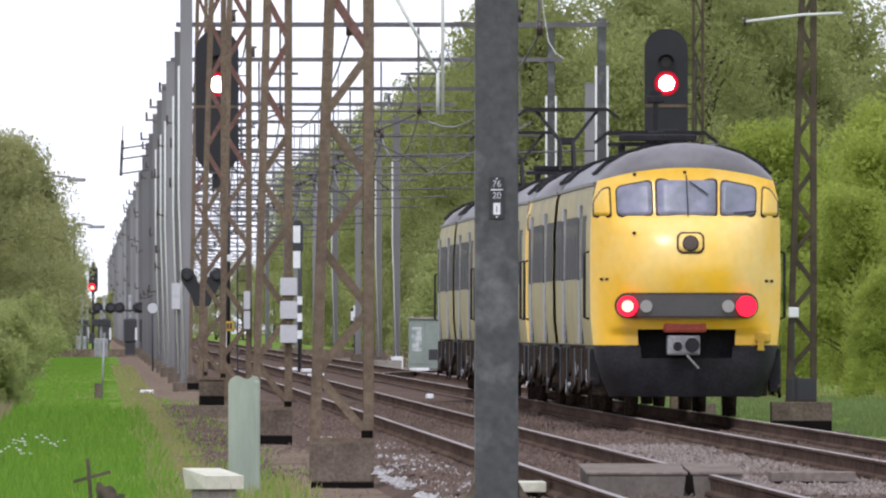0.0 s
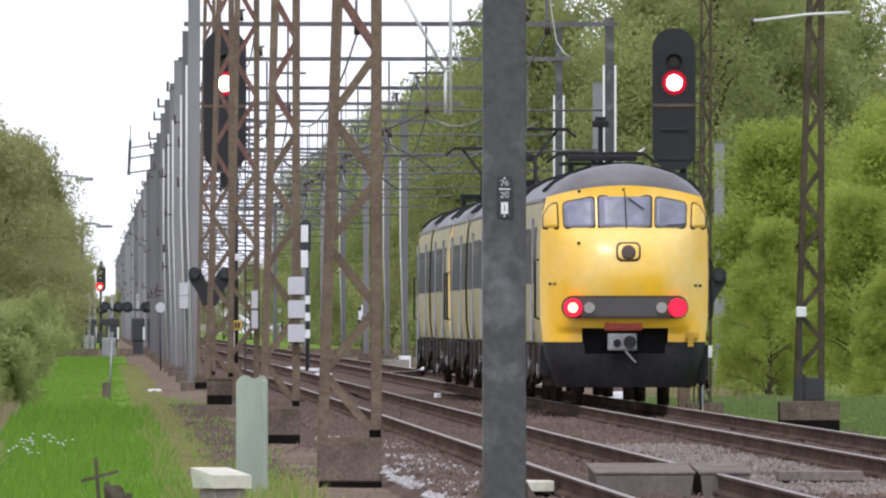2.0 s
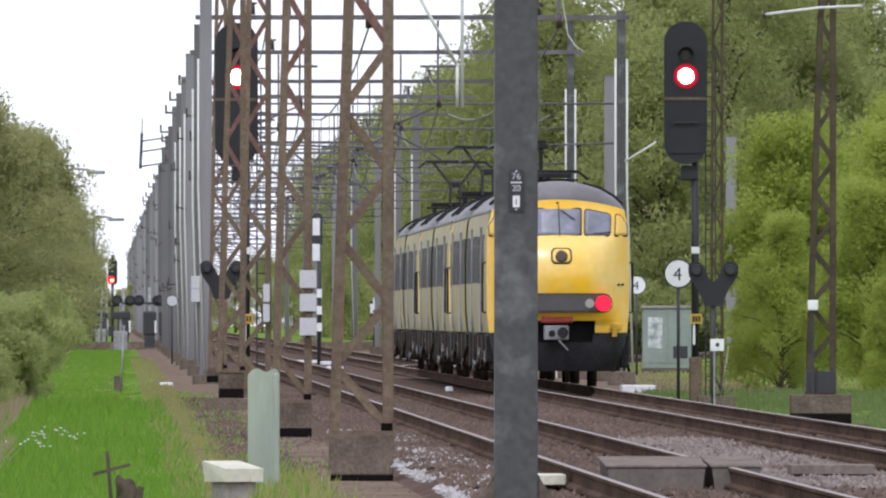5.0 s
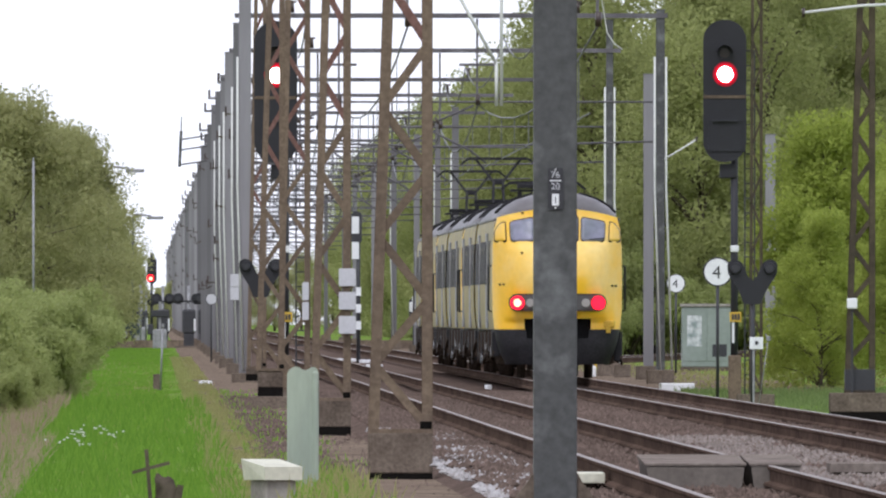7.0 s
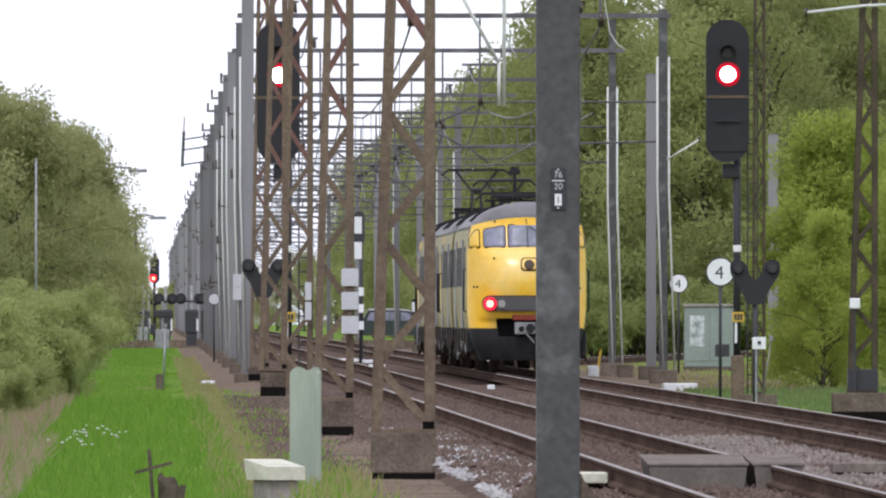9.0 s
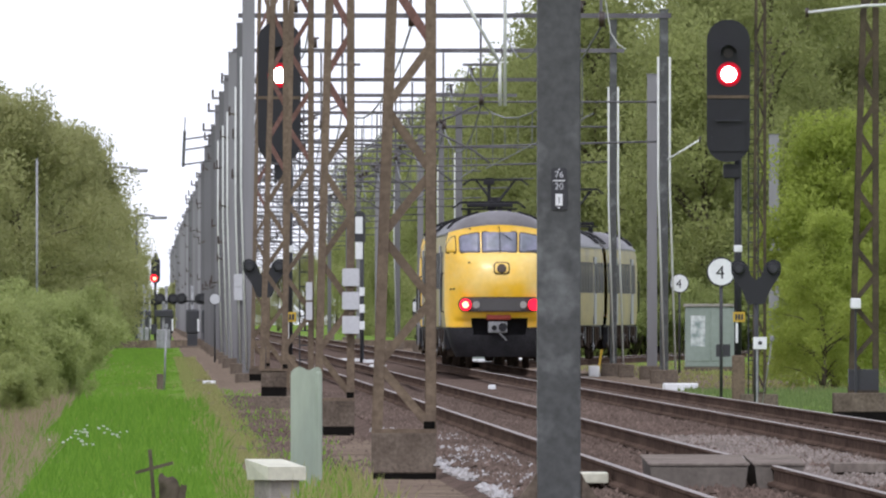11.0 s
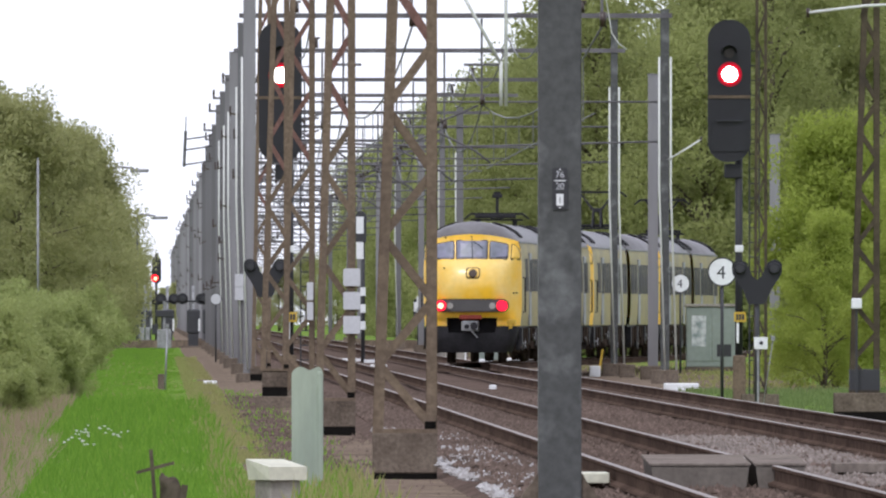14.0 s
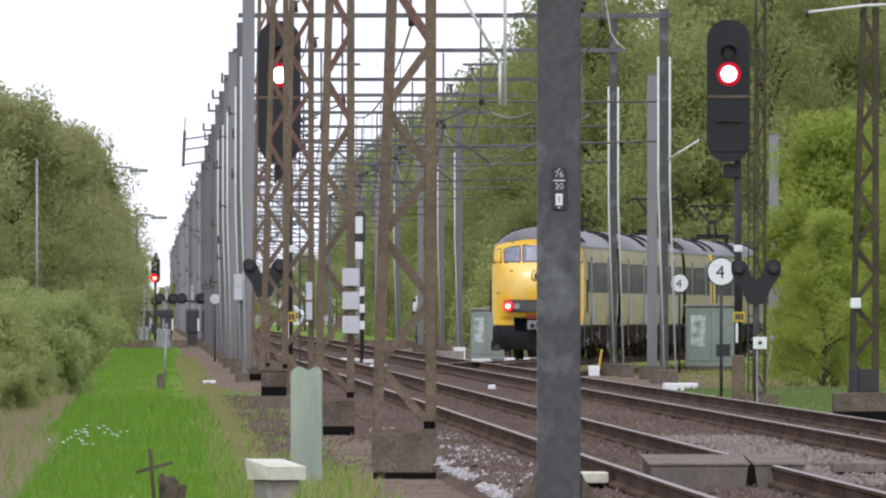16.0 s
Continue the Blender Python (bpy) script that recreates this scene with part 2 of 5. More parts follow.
def tube(bm, points, radii, n=8):
    rings = []
    for k, p in enumerate(points):
        p = Vector(p)
        ax = (Vector(points[min(k + 1, len(points) - 1)]) - Vector(points[max(k - 1, 0)])).normalized()
        s = ax.cross(Vector((0, 1, 0.02))).normalized()
        t = ax.cross(s)
        r = radii[k] if isinstance(radii, (list, tuple)) else radii
        rings.append([bm.verts.new(p + (s * math.cos(a) + t * math.sin(a)) * r) for a in [2 * math.pi * i / n for i in range(n)]])
    for p, q in zip(rings, rings[1:]):
        for i in range(n):
            j = (i + 1) % n
            bm.faces.new((p[i], p[j], q[j], q[i])).smooth = True
    bm.faces.new(rings[0][::-1])
    bm.faces.new(rings[-1])
    return bm


def outline(kind, w, h, r, n=6):
    """A rounded rectangle as a ring of points about its centre."""
    out = []
    for cx, cz, a0 in ((1, 1, 0), (-1, 1, 90), (-1, -1, 180), (1, -1, 270)):
        for i in range(n + 1):
            a = radians(a0 + 90 * i / n)
            out.append((cx * (w / 2 - r) + r * math.cos(a), cz * (h / 2 - r) + r * math.sin(a)))
    return out


def slab(bm, ring, y0, y1, x=0.0, z=0.0):
    """A plate of outline ring in the XZ plane from y0 to y1."""
    f = [bm.verts.new((x + p, y0, z + q)) for p, q in ring]
    b = [bm.verts.new((x + p, y1, z + q)) for p, q in ring]
    n = len(ring)
    bm.faces.new(f)
    bm.faces.new(b[::-1])
    for i in range(n):
        bm.faces.new((f[i], b[i], b[(i + 1) % n], f[(i + 1) % n]))
    bmesh.ops.recalc_face_normals(bm, faces=bm.faces)
    return bm


def disc(bm, r, y0, y1, x=0.0, z=0.0, n=28):
    return slab(bm, [(r * math.cos(2 * math.pi * i / n), r * math.sin(2 * math.pi * i / n)) for i in range(n)], y0, y1, x, z)


# ---- ground ----
TRACK_FAR, TRACK_NEAR, GAUGE = 8.9, 5.05, 1.5
FORK, RADIUS, ARC = 646.0, 535.0, 34.0


def line_x(y):
    """Where the centre of the far track, which becomes the branch, runs."""
    d = y - FORK
    if d <= 0:
        return TRACK_FAR
    if d <= ARC:
        return TRACK_FAR + d * d / (2 * RADIUS)
    return TRACK_FAR + ARC * ARC / (2 * RADIUS) + (d - ARC) * ARC / RADIUS


def ground():
    bm = bmesh.new()
    xs = [-2500, -400, -60, -14, -6, -3.6, -2.6, -1.7, -0.8, 0.2, 1.0, 1.6, 2.1, 2.4, 3.1, 3.5, 6.6, 7.0, 7.4, 10.4, 11.0, 11.6, 13, 18, 30, 60, 400, 2500]

    def height(x):
        if x < -2.6:
            return -0.35 if x > -14 else -0.6
        if x < 1.0:
            return -0.5
        if x < 2.2:
            return -0.46
        if x < 3.2:
            return -0.42
        if x < 10.6:
            return -0.27
        if x < 11.2:
            return -0.35
        return -0.5
    ys = [-300, 0, 60] + [120 + 20 * i for i in range(60)] + [1400, 1700, 2200, 3000, 4500]
    grid = [[bm.verts.new((x, y, height(x) + (0.05 * noise.noise(Vector((x * 0.7, y * 0.09, 0))) if -14 < x < 60 and y > 60 else 0))) for x in xs] for y in ys]
    for j in range(len(ys) - 1):
        for i in range(len(xs) - 1):
            f = bm.faces.new((grid[j][i], grid[j][i + 1], grid[j + 1][i + 1], grid[j + 1][i]))
            c = (xs[i] + xs[i + 1]) / 2
            f.smooth = True
            f.material_index = 3 if -14 < c < -1.7 and 60 < ys[j] < 460 else 1 if 0.95 < c < 3.1 else (2 if 3.1 < c < 11.3 else 0)
            yc = (ys[j] + ys[j + 1]) / 2
            if 11.3 < c < 18 and 560 < yc < 1400:
                f.material_index = 1
    g = part("ground", bm, (GRASS_GROUND, EARTH, BALLAST, STRAW_GROUND))
    tagged(g, "flat grassland with a cinder path and a rusty ballast bed", "ground", kind="structure")


ground()


def rail(name, path, parent):
    """A rail with head, web and foot along a list of (x, y)."""
    prof = [(-0.075, -0.19), (-0.07, -0.165), (-0.012, -0.145), (-0.012, -0.05), (-0.036, -0.035), (-0.036, -0.006), (-0.02, 0), (0.02, 0), (0.036, -0.006), (0.036, -0.035), (0.012, -0.05), (0.012, -0.145), (0.07, -0.165), (0.075, -0.19)]
    bm = bmesh.new()
    rings = [[bm.verts.new((x + p, y, q)) for p, q in prof] for x, y in path]
    for a, b in zip(rings, rings[1:]):
        for i in range(len(prof) - 1):
            f = bm.faces.new((a[i], a[i + 1], b[i + 1], b[i]))
            f.material_index = 1 if 5 <= i <= 7 else 0
    bmesh.ops.recalc_face_normals(bm, faces=bm.faces)
    return part(name, bm, (RAIL_RUST, RAIL_TOP), parent)


SLEEPER_BM = boxed(-1.3, 1.3, -0.13, 0.13, -0.38, -0.235, bevel=0.02)
SLEEPER_ME = None


def track(label, centre, ys, sleepers):
    global SLEEPER_ME
    t = thing("railway_track", Matrix.Identity(4), label, "railway track", "tracks of the line", "structure")
    for s in (-1, 1):
        rail("rail", [(centre(y) + s * GAUGE / 2, y) for y in ys], t)
    y = sleepers[0]
    while y < sleepers[1]:
        if SLEEPER_ME is None:
            o = part("sleeper", SLEEPER_BM, SLEEPER, t)
            SLEEPER_ME = o
        else:
            o = share("sleeper", SLEEPER_ME, t, Matrix.Identity(4))
        o.matrix_basis = pose(centre(y), y, random.uniform(-0.01, 0.01), 0, 0, random.uniform(-0.4, 0.4))
        y += 0.62
    return t


STRAIGHT = [60 + 40 * i for i in range(60)]
track("worn rails on sleepers in rusty ballast beside the masts", lambda y: TRACK_NEAR, STRAIGHT, (190, 330))
track("worn rails on which the yellow train leaves for the branch", line_x, [60, 200, 400, 560, 640, 650, 660, 670, 680, 690, 700, 760, 900, 1100, 1500, 1900], (280, 440))
track("straight rusty rails going on past the fork", lambda y: TRACK_FAR, [640 + 60 * i for i in range(30)], (0, 0))


# ---- the train: three coupled two-car electric units, seen from behind ----
SECTION = [(1.40, 1.1), (1.44, 1.5), (1.45, 2.1), (1.44, 2.9), (1.40, 3.4), (1.36, 3.55), (1.28, 3.68), (1.12, 3.84), (0.85, 4.0), (0.5, 4.11), (0.2, 4.16), (0.0, 4.17)]
HALF, END = 11.7, 12.85


def nose(x, z):
    """How far the end of a driving car stands out of its last full section, at height z and x from its middle."""
    r = 1 - min(1, abs(x) / 1.45) ** 2.6
    if z > 3.65:
        k = max(0.0, (4.17 - z) / 0.52)
        lean = 0.55 * math.sqrt(k)
    elif z > 3.03:
        lean = 0.55 + 0.3 * (3.65 - z) / 0.62
    else:
        lean = 0.85
    bulge = 0.0
    if 1.3 < z < 3.03:
        w = max(0.0, 1 - (abs(x) / 1.2) ** 4)
        bulge = 0.42 * math.sin(math.pi * min(1, (3.03 - z) / 1.9) ** 0.8) ** 0.8 * w
    return lean * (0.35 + 0.65 * r) * (0.1 + 0.9 * min(1, 2.6 * (1 - min(1, abs(x) / 1.46)) ** 0.5)) + bulge


def half_width(z):
    for (x0, z0), (x1, z1) in zip(SECTION, SECTION[1:]):
        if z0 <= z <= z1:
            return x0 + (x1 - x0) * (z - z0) / max(1e-6, z1 - z0)
    return 0.0


def on_nose(ring, cx, cz, lift, thick=0.015):
    """A rounded pane or seal that follows the shape of the nose: ring about (cx, cz), stood out by lift."""
    bm = bmesh.new()

    def at(x, z, l):
        return bm.verts.new((x, -HALF - nose(x, z) - l, z))
    rings = []
    for k in (0.0, 0.35, 0.7, 1.0):
        if k == 0:
            rings.append([at(cx, cz, lift)])
        else:
            rings.append([at(cx + p * k, cz + q * k, lift) for p, q in ring])
    n = len(ring)
    rings.append([at(cx + p, cz + q, lift - thick - 0.02) for p, q in ring])
    for i in range(n):
        j = (i + 1) % n
        bm.faces.new((rings[0][0], rings[1][i], rings[1][j])).smooth = True
        for a, b in zip(rings[1:-1], rings[2:]):
            bm.faces.new((a[i], b[i], b[j], a[j])).smooth = True
    bmesh.ops.recalc_face_normals(bm, faces=bm.faces)
    return bm


def bar_on_nose(w, h, cz, lift):
    """A long oblong with round ends that follows the nose, standing out flat from top to bottom."""
    bm = bmesh.new()
    n, r = 36, h / 2
    top, low, top_in, low_in = [], [], [], []
    for i in range(n + 1):
        x = w / 2 * math.sin(math.pi / 2 * (2 * i / n - 1))
        e = max(0.0, abs(x) - (w / 2 - r))
        hh = max(0.004, math.sqrt(max(0.0, r * r - e * e)))
        d = max(nose(x, cz - hh), nose(x, cz), nose(x, cz + hh)) + lift
        top.append(bm.verts.new((x, -HALF - d, cz + hh)))
        low.append(bm.verts.new((x, -HALF - d, cz - hh)))
        top_in.append(bm.verts.new((x, -HALF - d + 0.2, cz + hh)))
        low_in.append(bm.verts.new((x, -HALF - d + 0.2, cz - hh)))
    for i in range(n):
        bm.faces.new((top[i], low[i], low[i + 1], top[i + 1]))
        bm.faces.new((top[i], top[i + 1], top_in[i + 1], top_in[i]))
        bm.faces.new((low[i], low_in[i], low_in[i + 1], low[i + 1]))
    bmesh.ops.recalc_face_normals(bm, faces=bm.faces)
    return bm


def lamp_on_bar(r, cx, cz, lift):
    d = max(nose(cx + h * r, cz + k) for k in (-0.19, 0, 0.19) for h in (-1, 0, 1)) + lift
    return disc(bmesh.new(), r, -HALF - d, -HALF - d + 0.12, cx, cz, 24)


def band(pts):
    c = (sum(p for p, q in pts) / len(pts), sum(q for p, q in pts) / len(pts))
    return [(p - c[0], q - c[1]) for p, q in pts], c


def rounded(pts, r, n=4):
    """A polygon (any number of corners) with its corners rounded."""
    out = []
    m = len(pts)
    for i in range(m):
        a, b, c = Vector(pts[i - 1]), Vector(pts[i]), Vector(pts[(i + 1) % m])
        p, q = b + (a - b).normalized() * r, b + (c - b).normalized() * r
        for k in range(n + 1):
            u = k / n
            out.append(tuple(p * (1 - u) ** 2 + b * 2 * u * (1 - u) + q * u * u))
    return out


def bogie(parent, y):
    b = part("bogie", boxed(-0.95, 0.95, y - 0.35, y + 0.35, 0.45, 0.75, bevel=0.03), GRIME, parent)
    for s in (-1, 1):
        part("side_frame", boxed(s * 1.03 - 0.09, s * 1.03 + 0.09, y - 1.75, y + 1.75, 0.45, 0.72, bevel=0.03), GRIME, b)
        part("spring_case", boxed(s * 1.17 - 0.07, s * 1.17 + 0.07, y - 0.45, y + 0.45, 0.3, 0.62, bevel=0.04), GRIME, b)
    for a in (-1.25, 1.25):
        for s in (-1, 1):
            bm = bmesh.new()
            tube(bm, [(s * 0.68, y + a, 0.47), (s * 0.82, y + a, 0.47)], 0.46, 20)
            part("wheel", bm, GRIME, b)
            part("axle_box", boxed(s * 1.18 - 0.12, s * 1.18 + 0.12, y + a - 0.2, y + a + 0.2, 0.32, 0.66, bevel=0.04), GRIME, b)


def skirt_box(parent, y0, y1, z0, side):
    part("equipment_box", boxed(side * 1.28 - 0.12, side * 1.28 + 0.12, y0, y1, z0, 1.08, bevel=0.03), GRIME, parent)


def pantograph(parent, y, raised, roof=4.17):
    base = part("pantograph", bmesh.new(), BLACK, parent, "black steel pantograph")
    bm = bmesh.new()
    for s in (-1, 1):
        bar(bm, (s * 0.55, y - 0.9, roof + 0.12), (s * 0.55, y + 0.9, roof + 0.12), 0.05)
        for k in (-0.8, 0.8):
            bar(bm, (s * 0.55, y + k, roof - 0.12), (s * 0.55, y + k, roof + 0.12), 0.08)
    for k in (-0.9, 0.9):
        bar(bm, (-0.75, y + k, roof + 0.12), (0.75, y + k, roof + 0.12), 0.05)
    part("base_frame", bm, BLACK, base)
    top = roof + (1.33 if raised else 0.3)
    mid = roof + (0.72 if raised else 0.25)
    for s in (-1, 1):
        for p, q in (((0.14, y - 0.8, roof + 0.15), (0.12, y - 0.3, mid)), ((0.14, y + 0.8, roof + 0.15), (0.12, y + 0.3, mid)), ((0.12, y - 0.3, mid), (0.6, y, top)), ((0.12, y + 0.3, mid), (0.6, y, top))):
            part("folding_arm", bar(bmesh.new(), (s * p[0], p[1], p[2]), (s * q[0], q[1], q[2]), 0.06), BLACK, base)
    bm = bmesh.new()
    for k in (-0.14, 0.14):
        bar(bm, (-0.78, y + k, top), (0.78, y + k, top), 0.07)
        for s in (-1, 1):
            bar(bm, (s * 0.78, y + k, top), (s * 0.98, y + k, top - 0.16), 0.05)
    part("collector_head", bm, BLACK, base)
    part("knuckle_box", boxed(-0.13, 0.13, y - 0.32, y + 0.32, mid - 0.06, mid + 0.08, bevel=0.02), BLACK, base)
    if not raised:
        part("isolator_post", boxed(-0.045, 0.045, y + 0.4, y + 0.5, roof + 0.1, roof + 0.8, bevel=0.01), BLACK, base)
        part("isolator_head", box(boxed(-0.15, 0.15, y + 0.38, y + 0.52, roof + 0.78, roof + 0.9, bevel=0.02), -0.1, 0.1, y + 0.4, y + 0.5, roof + 0.9, roof + 0.97), BLACK, base)
    part("base_beam", boxed(-0.62, 0.62, y - 1.0, y - 0.9, roof + 0.16, roof + 0.27, bevel=0.02), BLACK, base)


def train_car(cab, panto, label):
    """A driving car, its cab end at -Y (cab), with saloon, doors, roof vents and bogies."""
    car = thing("railcar", Matrix.Identity(4), label, "train", "cars of the train")
    # sides and floor
    bm = bmesh.new()
    low = [p for p in SECTION if p[1] <= 3.56]
    ring = [(-x, z) for x, z in low[::-1]] + low
    y0, y1 = -HALF, END - 0.98
    rows = [[bm.verts.new((x * k, y, z)) for x, z in ring] for y, k in ((y0, 1.0), (-7.4, 1.03), (y1, 1.03))]
    for a, b in zip(rows, rows[1:]):
        for i in range(len(ring) - 1):
            if ring[i][0] * ring[i + 1][0] > 0:
                bm.faces.new((a[i], a[i + 1], b[i + 1], b[i])).smooth = True
    body = part("body", bm, SIDE_YELLOW, car, "dirty yellow side panels with shade and grey sky sheen in the colour")
    bm = bmesh.new()
    box(bm, -1.38, 1.38, y0, y1, 1.02, 1.12)
    part("floor_frame", bm, BLACK, car)
    # roof
    bm = bmesh.new()
    high = [p for p in SECTION if p[1] >= 3.54]
    ring = [(x, z) for x, z in high] + [(-x, z) for x, z in high[-2::-1]]
    rows = [[bm.verts.new((x * k, y, z)) for x, z in ring] for y, k in ((y0, 1.0), (-7.4, 1.03), (y1, 1.03))]
    for a, b in zip(rows, rows[1:]):
        for i in range(len(ring) - 1):
            bm.faces.new((a[i], a[i + 1], b[i + 1], b[i])).smooth = True
    bm.faces.new(rows[-1])
    part("roof", bm, ROOF, car, "dull grey domed roof")
    bm = bmesh.new()
    for s in (-1, 1):
        bar(bm, (s * 1.375, y0, 3.55), (s * 1.415, -7.4, 3.55), 0.05, 0.04)
        bar(bm, (s * 1.415, -7.4, 3.55), (s * 1.415, y1, 3.55), 0.05, 0.04)
    part("gutter", bm, ROOF, car)
    for y in (-10.4, -9.5, -8.6, 9.8, 10.7, 11.6):
        pts = [(x * 1.03 + 0.02, z + 0.025) for x, z in high[1:-2]]
        for s in (-1, 1):
            bm = bmesh.new()
            for (xa, za), (xb, zb) in zip(pts, pts[1:]):
                bar(bm, (s * xa, y, za), (s * xb, y, zb), 0.2, 0.05, up=(s * 0.5, 0, 0.87))
            part("roof_vent", bm, BLACK, car)
    # windows and doors
    for s in (-1, 1):
        def side(z, y):
            return s * (half_width(z) * (1.03 if y > -7.4 else 1.0 + 0.03 * (y + 11.7) / 4.3) + 0.006)
        for y in (-8.7, -4.4, -2.5, -0.6, 1.3, 3.2, 7.4, 9.3, 10.9):
            w = 0.62 if y > 10.5 else 0.8
            bm = bmesh.new()
            f = [bm.verts.new((side(z, y + k) + s * 0.004, y + k, z)) for k, z in ((-w, 2.12), (w, 2.12), (w, 2.55), (w, 3.08), (-w, 3.08), (-w, 2.55))]
            g = [bm.verts.new((v.co.x - s * 0.04, v.co.y, v.co.z)) for v in f]
            bm.faces.new(f)
            for i in range(6):
                bm.faces.new((f[i], f[(i + 1) % 6], g[(i + 1) % 6], g[i]))
            bmesh.ops.recalc_face_normals(bm, faces=bm.faces)
            part("window", bm, SIDE_GLASS, car)
        for y in (-6.6, 5.3):
            bm = boxed(min(s * 1.465, s * 1.51), max(s * 1.465, s * 1.51), y - 0.75, y + 0.75, 1.12, 3.25, bevel=0.01)
            d = part("door", bm, STEEL, car, "grey folding door")
            for k in (-0.37, 0.37):
                part("door_window", boxed(min(s * 1.5, s * 1.518), max(s * 1.5, s * 1.518), y + k - 0.24, y + k + 0.24, 2.1, 3.05, bevel=0.005), SIDE_GLASS, d)
        bm = bmesh.new()
        tube(bm, [(s * 1.44, -11.2, 1.5), (s * 1.52, -11.2, 1.52), (s * 1.52, -11.2, 2.5), (s * 1.44, -11.2, 2.52)], 0.022, 6)
        part("handrail", bm, BLACK, car)
        for k, (p, q, z) in enumerate(((-5.4, -3.2, 0.5), (-2.9, -0.4, 0.42), (0.2, 2.0, 0.55), (2.4, 5.2, 0.45))):
            skirt_box(car, p, q, z, s)
    gear = random.Random(9)
    for s in (-1, 1):
        for k in range(13):
            y = -11.2 + 1.8 * k + gear.uniform(-0.3, 0.3)
            z = gear.uniform(0.35, 0.75)
            bm = boxed(s * 1.36 - 0.09, s * 1.36 + 0.09, y - gear.uniform(0.15, 0.5), y + gear.uniform(0.15, 0.5), z, 1.05, bevel=0.02)
            part("underframe_gear", bm, BLACK if k % 3 == 0 else GRIME, car)
            bm = bmesh.new()
            tube(bm, [(s * 1.42, y - 0.6, z + 0.1), (s * 1.44, y, z - 0.06), (s * 1.42, y + 0.7, z + 0.16)], 0.03, 6)
            part("brake_pipe", bm, STEEL if k % 4 == 1 else GRIME, car)
    for y in (-8.6, 8.6):
        bogie(car, y)
    # gangway end
    bm = bmesh.new()
    box(bm, -1.36, 1.36, END - 1.01, END - 0.97, 1.1, 3.56)
    part("end_wall", bm, BLACK, car)
    part("gangway_bellows", boxed(-0.75, 0.75, END - 0.97, END + 0.1, 1.1, 3.5, bevel=0.05), BLACK, car)
    # cab face
    bm = bmesh.new()
    cols = 40
    us = [math.sin(math.pi / 2 * (2 * i / cols - 1)) for i in range(cols + 1)]

    def top_z(x):
        """Height of the roof section x from the middle."""
        x = abs(x)
        for (x0, z0), (x1, z1) in zip(SECTION, SECTION[1:]):
            if x1 <= x <= x0 and z0 >= 3.5:
                return z0 + (z1 - z0) * (x0 - x) / max(1e-6, x0 - x1)
        return 4.17

    grid = []
    zs = [1.1 + 0.06 * i for i in range(38)]
    for z in zs:
        w = half_width(z)
        grid.append([bm.verts.new((w * u, -HALF - (nose(w * u, z) if abs(u) < 0.999 else 0), z)) for u in us])
    wl, zl, wb = half_width(zs[-1]), zs[-1], half_width(3.59)
    for k in range(1, 5):
        row = []
        for u in us:
            x = (wl + (wb - wl) * k / 4) * u
            z = zl + (3.79 - 0.2 * u * u - zl) * k / 4
            row.append(bm.verts.new((x, -HALF - (nose(x, min(z, 3.64)) if abs(u) < 0.999 else 0), z)))
        grid.append(row)
    seam = len(grid) - 1
    for k in range(1, 8):
        row = []
        for u in us:
            x, zb = wb * u, 3.79 - 0.2 * u * u
            t = math.sin(math.pi / 2 * k / 7)
            row.append(bm.verts.new((x, -HALF - (nose(x, min(zb, 3.64)) * math.cos(math.pi / 2 * k / 7) if abs(u) < 0.999 else 0), zb + (top_z(x) - zb) * t)))
        grid.append(row)
    for j in range(len(grid) - 1):
        for i in range(cols):
            xm = (grid[j][i].co.x + grid[j][i + 1].co.x) / 2
            if j < len(zs) and zs[j] < 1.33 and abs(xm) < 0.76:
                continue
            f = bm.faces.new((grid[j][i], grid[j][i + 1], grid[j + 1][i + 1], grid[j + 1][i]))
            f.smooth = True
            f.material_index = 1 if j >= seam else 0
    bmesh.ops.recalc_face_normals(bm, faces=bm.faces)
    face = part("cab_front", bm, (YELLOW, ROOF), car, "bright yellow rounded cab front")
    screens = [([(-0.44, 3.06), (0.44, 3.06), (0.45, 3.6), (-0.45, 3.6)], 0.07), ([(-1.04, 3.06), (-0.52, 3.06), (-0.53, 3.59), (-1.06, 3.49)], 0.09), ([(1.04, 3.06), (0.52, 3.06), (0.53, 3.59), (1.06, 3.49)], 0.09)]
    for pts, r in screens:
        ring, c = band(rounded(pts, r))
        part("window_seal", on_nose([(p * 1.06, q * 1.1) for p, q in ring], c[0], c[1], 0.012), RUBBER, face)
        part("windscreen", on_nose(ring, c[0], c[1], 0.02), GLASS, face)
    for s in (-1, 1):
        ring, c = band(rounded([(s * 1.14, 3.05), (s * 1.4, 3.05), (s * 1.4, 3.28), (s * 1.28, 3.46), (s * 1.16, 3.5)], 0.05))
        part("panel_seal", on_nose([(p * 1.1, q * 1.08) for p, q in ring], c[0], c[1], 0.012), RUBBER, face)
        part("corner_panel", on_nose([(p * 0.92, q * 0.94) for p, q in ring], c[0], c[1], 0.03), YELLOW, face)
    ring = outline("", 0.42, 0.33, 0.1)
    part("lamp_seal", on_nose(ring, 0.05, 2.65, 0.015), RUBBER, face)
    part("lamp_surround", on_nose([(p * 0.86, q * 0.84) for p, q in ring], 0.05, 2.65, 0.03), YELLOW, face)
    part("headlamp", on_nose([(0.125 * math.cos(a), 0.125 * math.sin(a)) for a in [i * 0.3142 for i in range(20)]], 0.05, 2.64, 0.05), RUBBER, face, "unlit dark headlamp")
    part("lamp_bar_rim", bar_on_nose(2.18, 0.39, 1.7, 0.0), RUBBER, face)
